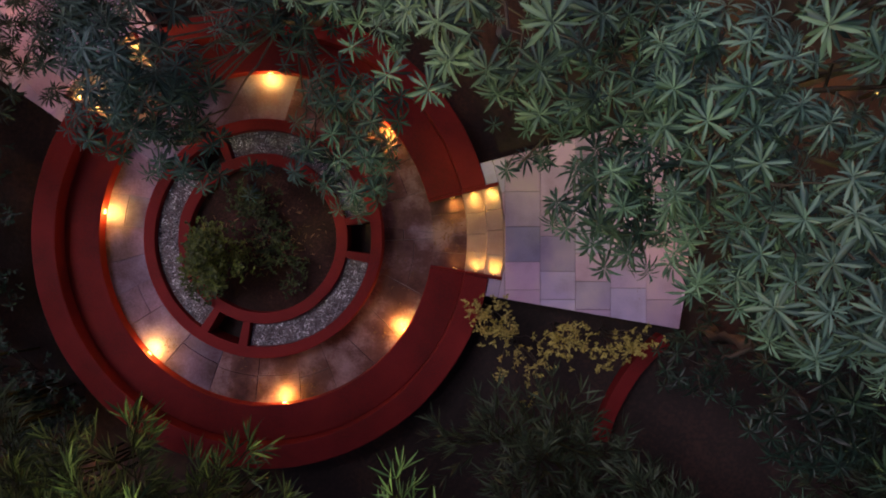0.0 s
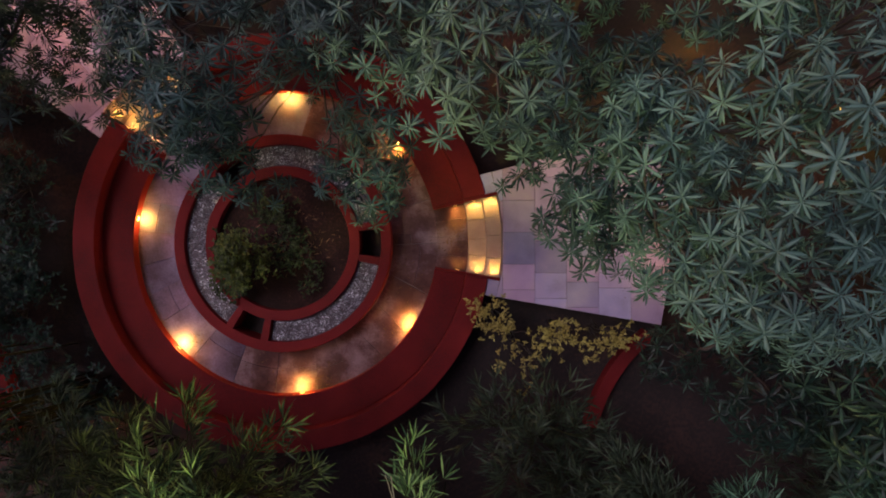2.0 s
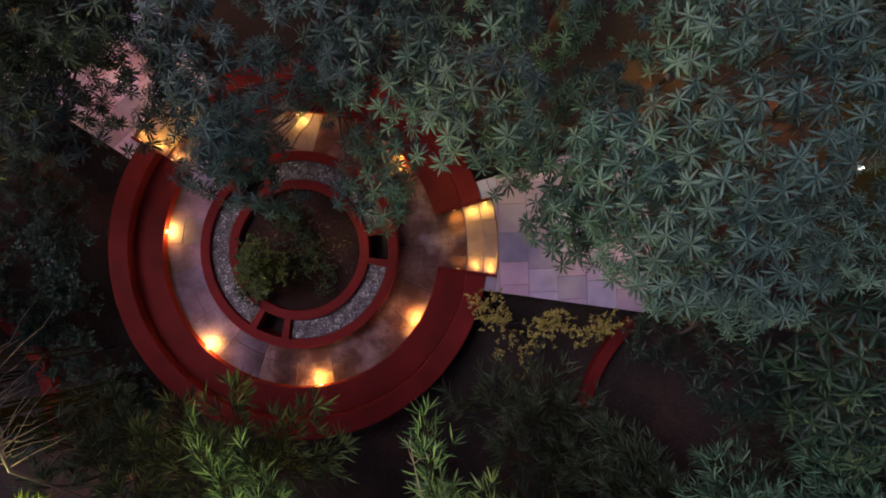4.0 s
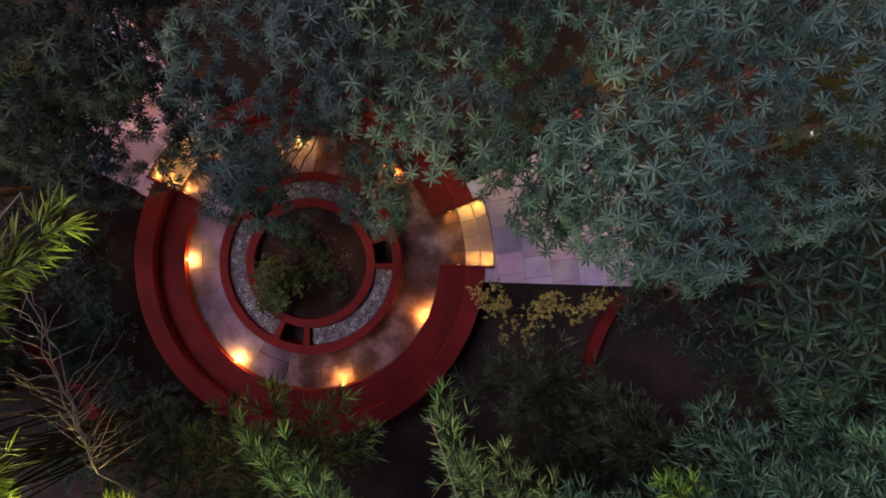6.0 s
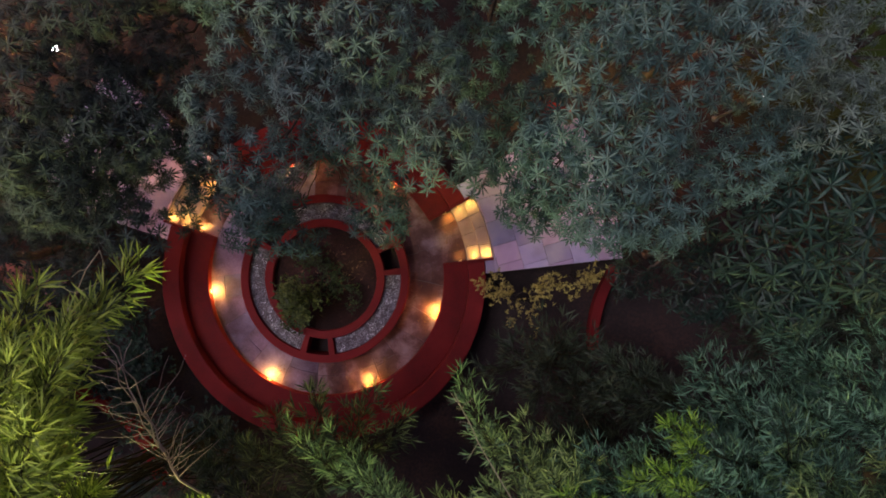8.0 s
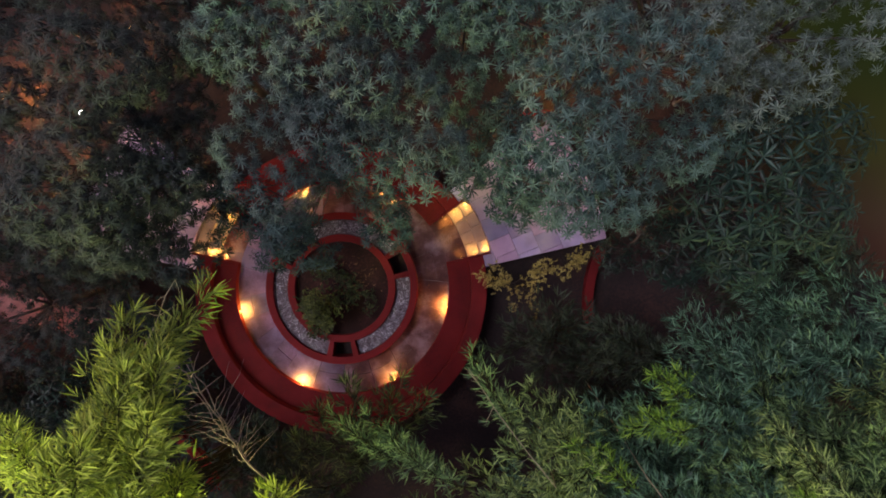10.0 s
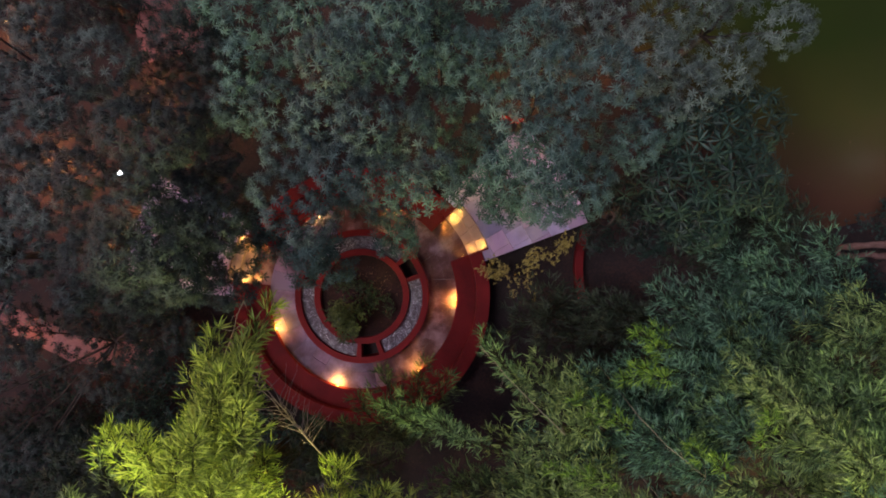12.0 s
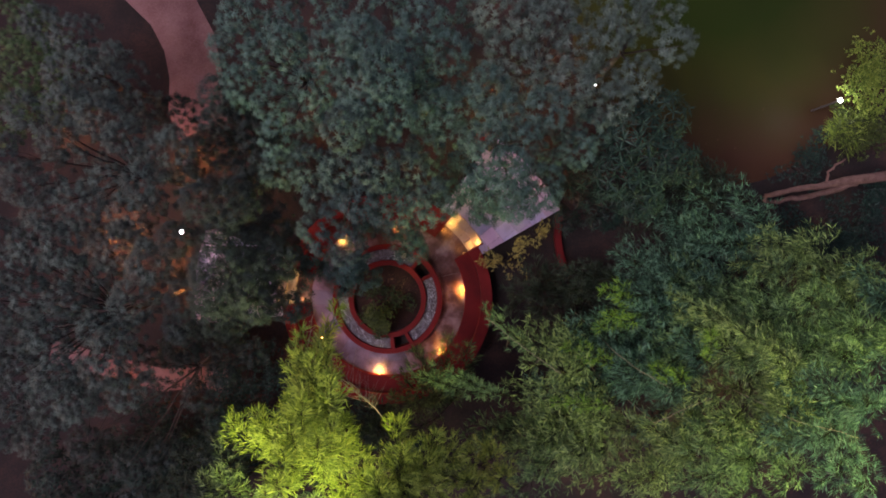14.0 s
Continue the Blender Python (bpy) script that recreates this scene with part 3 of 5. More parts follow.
def clump_points(clumps, rng, apart, tuck=0.86, under=0.5):
    """Places and outward ways over the domes of leaves that make up a crown."""
    heads = []
    for x, y, z, r in clumps:
        z += rng.uniform(-0.4, 0.35)
        heads.append((x, y, z, 0.78 * r))
        turn = rng.uniform(0, 6.28)
        for k in range(4 if r > 0.4 else 2):
            a = turn + 1.571 * k + rng.normal(0, 0.3)
            d, e = r * rng.uniform(0.55, 0.85), rng.uniform(-0.95, -0.3)
            heads.append((x + d * math.cos(a), y + d * math.sin(a), z + r * e, rng.uniform(0.3, 0.42) * r))
    H = np.array(heads)
    Ps, As = [], []
    for x, y, z, r in heads:
        n = max(10, int(900 * r * r))
        d = unit(np.c_[rng.normal(0, 1, (n, 2)), rng.normal(0.55, 0.75, n)])
        d = d[d[:, 2] > -0.35]
        q = np.array([[x, y, z]]) + d * r * rng.uniform(0.94, 1.06, (len(d), 1))
        # none inside a neighbouring head
        gap = np.linalg.norm(q[:, None, :] - H[None, :, :3], axis=2) / H[None, :, 3]
        ok = (gap < 0.86).sum(1) == 0
        Ps.append(q[ok])
        As.append(unit(d[ok] * 0.7 + np.array([[0, 0, 0.75]]) + rng.normal(0, 0.12, (ok.sum(), 3))))
    P, A = np.concatenate(Ps), np.concatenate(As)
    # no two whorls in one place
    taken, kept = {}, []
    for i in rng.permutation(len(P)):
        c = tuple(int(v) for v in np.floor(P[i] / apart))
        near = (taken[k] for k in itertools.product(*((v - 1, v, v + 1) for v in c)) if k in taken)
        if all(math.dist(P[i], P[j]) > apart for j in near):
            taken[c] = i
            kept.append(i)
    P, A = P[kept], A[kept]
    # a second storey of leaves fills the crown from below
    low = rng.random(len(P)) < under
    Q = P[low] + rng.normal(0, 0.1, (low.sum(), 3))
    Q[:, :2] = P[:, :2].mean(0) + tuck * (Q[:, :2] - P[:, :2].mean(0))
    Q[:, 2] -= rng.uniform(1.0, 2.8, low.sum())
    return np.concatenate([P, Q]), np.concatenate([A, A[low]])


def crown_dome(clumps):
    """Lifts the boughs in the middle of a crown."""
    mx, my = np.mean([c[0] for c in clumps]), np.mean([c[1] for c in clumps])
    far = max(math.hypot(c[0] - mx, c[1] - my) for c in clumps)
    return [(x, y, z + (0.12 - 0.12 * (math.hypot(x - mx, y - my) / far) ** 2 if z > 5.9 else 0), r) for x, y, z, r in clumps]


def whorl_tree(name, label, base, clumps, seed, mat=LEAF_GREY, size=0.136, trunk=0.13, pickable=0, leaves=25, group="whorled-leaf trees", tuck=0.86, apart=1.45, under=0.28, room=0.72):
    """A tree: tapered trunk, limbs to every part of the crown, and whorled leaves."""
    rng = np.random.default_rng(seed)
    tree = thing(name, (base[0], base[1], GROUND), label, "tree", group)
    clumps = spaced(clumps, room)
    low = np.mean([c[:3] for c in clumps], 0)
    fork = (base[0] * 0.6 + low[0] * 0.4, base[1] * 0.6 + low[1] * 0.4, max(1.4, low[2] * 0.55))
    tv = tube(wander((base[0], base[1], GROUND - 0.1), fork, 7, 0.05, rng), np.linspace(trunk, trunk * 0.72, 7), 9)
    child("trunk", mesh_of("trunk", *tv, BARK, True), tree)
    for x, y, z, r in clumps:
        limbs = []
        start, thick = fork, trunk * 0.32
        if r < 0.49:
            # a small hanging spray grows from the nearest large bough
            big = min((c for c in clumps if c[3] >= 0.5), key=lambda c: math.dist(c[:3], (x, y, z)))
            start, thick = (big[0], big[1], big[2] - 0.3), 0.016
        pts = wander(start, (x, y, z), 7, 0.04, rng, -0.1)
        limbs.append(tube(pts, np.linspace(thick, 0.006, 7), 6))
        for k in range(2 if r < 0.49 else 5):
            a, e = rng.uniform(0, 6.28), rng.uniform(-0.2, 1.1)
            tip = (x + r * 0.85 * math.cos(a) * math.cos(e), y + r * 0.85 * math.sin(a) * math.cos(e), z + r * 0.8 * math.sin(e))
            limbs.append(tube(wander(pts[4 + k % 3], tip, 5, 0.06, rng), np.linspace(0.010, 0.004, 5), 4))
        child("limb", mesh_of("limb", *join(limbs), BARK, True), tree)
    P, A = clump_points(crown_dome(clumps), rng, size * apart, tuck, under)
    keep = np.zeros(len(P), bool)
    if pickable:
        order = np.argsort(-P[:, 2])[:pickable * 3]
        keep[rng.permutation(order)[:pickable]] = True
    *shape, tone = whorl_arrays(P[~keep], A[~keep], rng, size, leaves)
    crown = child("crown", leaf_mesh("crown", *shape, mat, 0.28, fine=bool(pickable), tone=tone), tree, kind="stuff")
    if pickable:
        stars = []
        for k in range(8):
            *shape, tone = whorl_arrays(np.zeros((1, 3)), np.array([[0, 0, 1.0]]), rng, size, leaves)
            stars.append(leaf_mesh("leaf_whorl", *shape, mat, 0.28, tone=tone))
        for p, a in zip(P[keep], A[keep]):
            ob = new("leaf_whorl", stars[int(rng.integers(8))])
            ob.parent = crown
            ob.matrix_basis = Matrix.Translation(Vector(p)) @ Vector(a).to_track_quat("Z", "Y").to_matrix().to_4x4() @ Matrix.Rotation(rng.uniform(0, 6.28), 4, "Z")
    return tree


def bamboo(label, base, tips, seed, mat, leaf=0.16, rich=1.0, culm=0.022, start=0.4, bushy=1.0):
    """A clump of arching culms with feathery sprays of narrow leaves."""
    rng = np.random.default_rng(seed)
    cl = thing("bamboo_clump", (base[0], base[1], GROUND), label, "bamboo", "bamboo clumps")
    Ps, Ds, Ls = [], [], []
    for tip in tips:
        b = np.array([base[0] + rng.normal(0, 0.18), base[1] + rng.normal(0, 0.18), GROUND - 0.05])
        t = np.array(tip, float)
        c = b + (t - b) * np.array([0.3, 0.3, 0.95])
        curve = lambda s: (1 - s) ** 2 * b + 2 * s * (1 - s) * c + s * s * t
        pts = [curve(s) for s in np.linspace(0, 1, 16)]
        twigs = [tube([tuple(p) for p in pts], np.linspace(culm, 0.004, 16), 6)]
        length = np.linalg.norm(t - b) * 1.1
        s = start
        while s < 1.0:
            p = curve(s)
            fw = unit(curve(min(1, s + 0.02)) - curve(s - 0.02))
            for k in range(2 + int(rng.random() < 0.5 * rich)):
                a = rng.uniform(0, 6.28)
                reach = (0.28 + 0.75 * math.sin(math.pi * min(1, (1.04 - s) / (1.05 - start)) * 0.9)) * rng.uniform(0.55, 1.1) * bushy
                out = unit(np.array([math.cos(a), math.sin(a), rng.uniform(-0.1, 0.5)]) + fw * 1.3)
                end = p + out * reach + np.array([0, 0, -0.18 * reach])
                twigs.append(tube([tuple(p), tuple((p + end) / 2 + np.array([0, 0, 0.06 * reach])), tuple(end)], (0.005, 0.004, 0.002), 3))
                flat = math.atan2(out[1], out[0])
                for w in np.arange(0.42, 1.03, 0.30 / max(reach, 0.2)):
                    q = p + (end - p) * w + np.array([0, 0, 0.06 * reach * math.sin(math.pi * w)])
                    m = 5 + int(rng.random() < 0.3)
                    fan = flat + np.linspace(-0.62, 0.62, m) + rng.normal(0, 0.2, m)
                    Ps.append(np.repeat(q[None], m, 0))
                    Ds.append(np.c_[np.cos(fan), np.sin(fan), rng.normal(0.05, 0.42, m)])
                    Ls.append(leaf * rng.uniform(0.6, 1.15, m))
            s += 0.21 / length / rich
        child("culm", mesh_of("culm", *join(twigs), CULM, True), cl)
    P, D, L = np.concatenate(Ps), np.concatenate(Ds), np.concatenate(Ls)
    N = np.array([[0, 0, 1.0]]) + rng.normal(0, 0.5, P.shape)
    child("foliage", leaf_mesh("foliage", P, D, N, L, L * 0.095, mat, 0.2, 0.1, False), cl, kind="stuff")
    return cl


def shrub(name, label, centre, size, count, seed, mat, leaf=0.07, wide=0.45, stems=9):
    """A loose shrub: thin stems and broad small leaves in tufts."""
    rng = np.random.default_rng(seed)
    x, y = centre
    sh = thing(name, (x, y, GROUND), label, "shrub", "garden shrubs")
    sx, sy, sz = size
    tips = [(x + sx * rng.normal(0, 0.5), y + sy * rng.normal(0, 0.5), GROUND + sz * rng.uniform(0.55, 1.0)) for k in range(stems)]
    for t in tips:
        child("stem", mesh_of("stem", *tube(wander((x + rng.normal(0, 0.04), y + rng.normal(0, 0.04), GROUND - 0.05), t, 5, 0.04, rng), np.linspace(0.012, 0.004, 5), 4), BARK, True), sh)
    tuft = np.array(tips)[rng.integers(0, stems, count // 6)] + rng.normal(0, 1, (count // 6, 3)) * np.array([[0.16 * sx + 0.05, 0.16 * sy + 0.05, 0.08 * sz]])
    P = np.repeat(tuft, 6, 0) + rng.normal(0, 0.012, (len(tuft) * 6, 3))
    a = rng.uniform(0, 6.28, len(P))
    D = np.c_[np.cos(a), np.sin(a), rng.normal(0.25, 0.3, len(P))]
    L = leaf * rng.uniform(0.7, 1.2, len(P))
    N = np.array([[0, 0, 1.0]]) + rng.normal(0, 0.3, P.shape)
    child("leaves", leaf_mesh("leaves", P, D, N, L, L * wide, mat, 0.12, 0.08), sh, kind="stuff")
    return sh


whorl_tree("broadleaf_tree", "tall tree with dense grey-green whorls above the terrace", (3.3, 2.4), [(3.25, 2.58, 7.55, 0.66), (3.06, 1.81, 7.85, 0.57), (3.92, 1.24, 8.05, 0.64), (2.29, 1.43, 7.75, 0.72), (2.96, 1.05, 7.85, 0.63), (3.82, 0.57, 7.65, 0.62), (5.2, 0.1, 5.9, 0.7), (2.2, 0.67, 7.95, 0.69), (2.86, 0.38, 7.65, 0.66), (4.3, -0.05, 6.2, 0.6), (1.43, 0.48, 7.35, 0.5), (2.29, 0, 7.65, 0.62), (2.86, -0.19, 7.35, 0.62), (1.91, -0.1, 7.85, 0.5), (1.36, 0.81, 7.15, 0.42), (1.55, 0.57, 7.35, 0.45), (1.74, 0.29, 7.35, 0.45), (1.55, 0.33, 7.15, 0.4), (1.78, -0.07, 7.15, 0.4), (2.02, -0.29, 7.25, 0.4)] + [(2.15, 0.3, 7.55, 0.55), (2.39, -0.29, 7.35, 0.45), (1.86, -0.29, 6.85, 0.36), (1.72, 0, 6.75, 0.36), (2.1, -0.43, 6.85, 0.36), (2.01, 0.19, 6.85, 0.45), (2.58, -0.33, 6.95, 0.45)], 21, pickable=250, tuck=0.74)
whorl_tree("broadleaf_tree", "tallest tree with grey-green whorled leaves", (2.3, 4.6), [(2.7, 6.5, 7.3, 0.64), (3.3, 6.1, 7.4, 0.61), (4.0, 5.4, 6.7, 0.82), (4.8, 5.2, 6.8, 0.59), (1.7, 6.2, 6.8, 0.6), (2.6, 5.6, 7.0, 0.67), (3.1, 5.1, 7.1, 0.69), (3.5, 4.6, 7.2, 0.56), (1.5, 5.5, 7.4, 0.77), (2.1, 4.7, 7.6, 0.81), (3.0, 4.0, 7.3, 0.71), (3.5, 3.7, 7.0, 0.83)] + [(0.8, 5.0, 7.2, 0.66), (1.4, 4.3, 8.3, 0.84), (2.1, 3.9, 6.0, 0.7), (2.6, 3.5, 7.1, 0.73), (0.4, 4.1, 7.4, 0.82), (1.0, 3.6, 7.9, 0.68), (2.0, 3.0, 7.6, 0.69), (2.7, 2.6, 6.9, 0.81), (0.7, 3.3, 7.3, 0.68), (1.2, 2.8, 5.6, 0.7), (1.6, 2.3, 4.9, 0.55)], 22, pickable=250)
whorl_tree("broadleaf_tree", "tree with grey-green whorled leaves hanging over the round seat", (-1.0, 4.4), [(-0.75, 4.51, 7.35, 0.58), (-0.28, 4.04, 7.75, 0.72), (-2.44, 4.79, 6.65, 0.62), (-1.69, 4.23, 6.65, 0.67), (-1.03, 3.38, 7.05, 0.79), (-0.28, 2.82, 7.55, 0.73), (0.38, 2.35, 7.15, 0.58), (-1.97, 3.38, 6.65, 0.69), (-1.22, 2.54, 7.15, 0.6), (-0.66, 1.97, 6.65, 0.74), (0.47, 1.6, 7.45, 0.57), (-1.88, 2.35, 6.95, 0.58), (-1.69, 2.11, 6.55, 0.65), (-2.35, 1.88, 6.45, 0.59), (0.28, 1.22, 7.45, 0.6), (-0.09, 1.6, 6.55, 0.6), (0.19, 1.88, 6.55, 0.6), (-0.38, 1.5, 6.15, 0.5), (-2.43, 3.53, 6.55, 0.5), (-2.35, 2.8, 6.55, 0.5), (-2.74, 2.9, 6.55, 0.45), (-2.68, 2.29, 6.45, 0.45)] + [(-2.29, 4.04, 6.55, 0.5), (0.47, 2.44, 6.75, 0.7)], 23, LEAF_TEAL_SHADED, pickable=250, tuck=0.7)
# hanging boughs of the two big crowns, built as separate trees with added trunks
whorl_tree("broadleaf_tree", "low boughs over the round seat on an added trunk, shade-darkened blue-green leaves", (-2.2, 4.0), [(-2.88, 1.34, 4.35, 0.4), (-3.81, 2.16, 4.45, 0.4), (-4.3, 2.5, 3.7, 0.22), (-3.6, 2.58, 4.75, 0.4), (-4.6, 2.1, 3.6, 0.2), (-4, 3, 4.2, 0.3), (-3.4, 1.65, 4.35, 0.35), (-3.5, 1.24, 4.15, 0.4), (-3.14, 1.03, 4.15, 0.4), (-2.78, 0.98, 4.15, 0.4), (-1.03, 0.6, 4.3, 0.36), (-1.5, 0.85, 4.2, 0.3), (-0.95, 0.9, 4.4, 0.36), (-1.25, 1.15, 4.5, 0.4), (-2.69, 1.52, 5.4, 0.36), (-3.1, 1.4, 5.0, 0.36), (-2.45, 1.55, 5.0, 0.25), (-3.35, 1.75, 5.0, 0.36), (-2.99, 1.44, 4.35, 0.4), (-1.2, 1.6, 4.3, 0.34), (-0.75, 1.3, 4.5, 0.36), (-1.6, 2.4, 4.6, 0.5)], 36, LEAF_BOUGH_SHADED, 0.17, 0.08, leaves=22, pickable=60, apart=1.2, under=0.1, room=0.1)
whorl_tree("broadleaf_tree", "low boughs over the terrace on an added trunk, shade-darkened blue-green leaves", (2.4, 2.5), [(1, 1.2, 5, 0.36), (1.7, 1.9, 5.4, 0.36), (1.25, 1, 5.9, 0.36), (1.5, 1, 6.1, 0.36), (1.75, 1.35, 6.1, 0.36), (1.06, 0.35, 6.2, 0.3), (1.2, 0.5, 5.8, 0.3), (0.98, 0.22, 5.7, 0.26), (1.37, 0.55, 5.6, 0.3), (1.6, 0.36, 6.0, 0.3), (1.62, 0.18, 5.3, 0.26), (1.8, 0.2, 5.1, 0.24), (1.47, -0.1, 5.6, 0.22), (0.7, 0.8, 4.2, 0.17), (1.15, 1.75, 5, 0.36), (0.95, 1.3, 4.6, 0.3), (0.75, 1.75, 4.6, 0.36), (1.9, 1.8, 5.2, 0.5)], 37, LEAF_BOUGH_SHADED, 0.165, 0.08, leaves=22, pickable=60, apart=1.3, under=0.1, room=0.1)
whorl_tree("broadleaf_tree", "tree with grey-green whorled leaves in a grove", (-0.2, 7.1), [(-0.2, 9.3, 6.5, 0.55), (0.3, 8.7, 6.3, 0.78), (1.5, 8.1, 6.5, 0.74), (1.6, 7.4, 6.7, 0.61), (-0.5, 8.6, 6.8, 0.73), (0.2, 7.7, 6.5, 0.71), (1.1, 7.3, 6.7, 0.57), (-1.3, 8.2, 6.6, 0.78), (-0.7, 7.4, 6.6, 0.74), (0.0, 6.9, 6.9, 0.63), (0.8, 6.0, 7.1, 0.74), (-1.7, 7.2, 6.2, 0.66), (-0.5, 6.6, 6.5, 0.71), (-0.1, 5.7, 6.7, 0.8), (-1.4, 6.3, 6.4, 0.71), (-0.9, 5.7, 6.5, 0.69), (-0.0, 4.8, 7.0, 0.56), (-1.9, 5.4, 6.2, 0.67)], 24, size=0.15)
whorl_tree("broadleaf_tree", "tree with grey-green whorled leaves in a grove", (5.6, 2.6), [(5.3, 4.4, 7.2, 0.55), (6.2, 4.0, 6.7, 0.8), (6.9, 3.4, 6.3, 0.76), (4.8, 4.1, 7.2, 0.77), (5.2, 3.4, 7.0, 0.58), (5.8, 2.9, 6.9, 0.64), (7.0, 2.2, 6.3, 0.84), (4.4, 3.1, 6.8, 0.77), (5.2, 2.5, 6.9, 0.75), (5.9, 1.9, 6.8, 0.74), (6.7, 1.8, 6.5, 0.68), (4.2, 2.4, 7.0, 0.84), (5.0, 1.4, 7.0, 0.73), (6.1, 1.0, 6.3, 0.67), (5.1, 0.8, 6.9, 0.69), (5.8, 0.3, 6.5, 0.6)], 25, LEAF_MIST, size=0.15)
whorl_tree("broadleaf_tree", "greyish tree with whorled leaves beside the pond", (8.0, 1.4), [(8.2, 2.8, 6.4, 0.77), (8.4, 2.2, 6.2, 0.66), (9.3, 1.9, 6.5, 0.6), (7.7, 1.8, 6.0, 0.69), (8.6, 1.4, 6.3, 0.66), (7.4, 0.9, 5.9, 0.74), (8.3, 0.4, 6.0, 0.57), (6.9, 0.4, 6.2, 0.64), (7.2, 0.0, 6.1, 0.68)], 26, LEAF_MIST, size=0.15)
whorl_tree("broadleaf_tree", "tree with grey-green whorled leaves in a grove", (-6.4, 8.3), [(-7.5, 10.9, 6.4, 0.82), (-6.8, 10.5, 6.9, 0.63), (-5.9, 9.9, 6.4, 0.66), (-5.3, 9.0, 6.3, 0.75), (-8.0, 9.9, 6.7, 0.67), (-6.7, 9.3, 6.6, 0.67), (-6.2, 8.9, 6.5, 0.77), (-5.1, 8.0, 6.5, 0.64), (-4.5, 7.1, 6.5, 0.82), (-4.0, 6.9, 6.2, 0.62), (-8.7, 9.9, 6.4, 0.83)] + [(-8.0, 8.8, 6.6, 0.72), (-7.2, 8.2, 6.7, 0.63), (-6.2, 7.5, 6.6, 0.59), (-5.4, 6.7, 7.3, 0.58), (-4.7, 6.5, 6.8, 0.58), (-8.6, 8.8, 6.3, 0.83), (-7.9, 7.8, 6.9, 0.68), (-7.1, 7.3, 6.6, 0.77), (-6.4, 6.5, 6.5, 0.79), (-5.5, 6.1, 7.0, 0.79)], 28, LEAF_SLATE_DIMMED, size=0.15, apart=1.25, room=0.85)
whorl_tree("broadleaf_tree", "wide tree with grey-green whorled leaves in a grove", (-9.4, 5.4), [(-9.6, 8.3, 6.5, 0.69), (-8.9, 7.5, 6.2, 0.71), (-8.2, 6.8, 6.7, 0.74), (-7.5, 6.2, 6.5, 0.81), (-7.0, 5.7, 6.3, 0.85), (-10.0, 7.5, 6.6, 0.75), (-9.4, 6.7, 6.3, 0.8), (-8.6, 6.1, 6.3, 0.66), (-7.5, 5.6, 6.6, 0.59), (-6.8, 5.0, 6.8, 0.71), (-10.9, 7.1, 6.7, 0.74), (-10.0, 6.4, 6.5, 0.7), (-9.3, 5.8, 6.6, 0.63), (-8.8, 5.0, 6.6, 0.62)] + [(-7.9, 4.5, 6.3, 0.83), (-11.1, 5.9, 6.6, 0.6), (-10.1, 5.3, 6.8, 0.58), (-9.1, 4.6, 6.9, 0.57), (-8.7, 3.9, 7.0, 0.56), (-12.2, 5.6, 6.3, 0.69), (-11.6, 5.0, 6.3, 0.75), (-10.5, 4.2, 6.9, 0.7), (-9.3, 3.5, 7.0, 0.65), (-12.5, 4.8, 6.6, 0.8), (-11.5, 3.8, 6.4, 0.82), (-10.7, 3.3, 6.4, 0.63), (-9.8, 2.7, 6.6, 0.59), (-12.9, 3.5, 6.0, 0.7), (-13.3, 4.4, 6.2, 0.8), (-13.6, 5.5, 6.3, 0.8), (-12.2, 6.6, 6.3, 0.8), (-13.2, 6.4, 6.0, 0.8)], 29, LEAF_SLATE_DIMMED, size=0.15, apart=1.25, room=0.72)
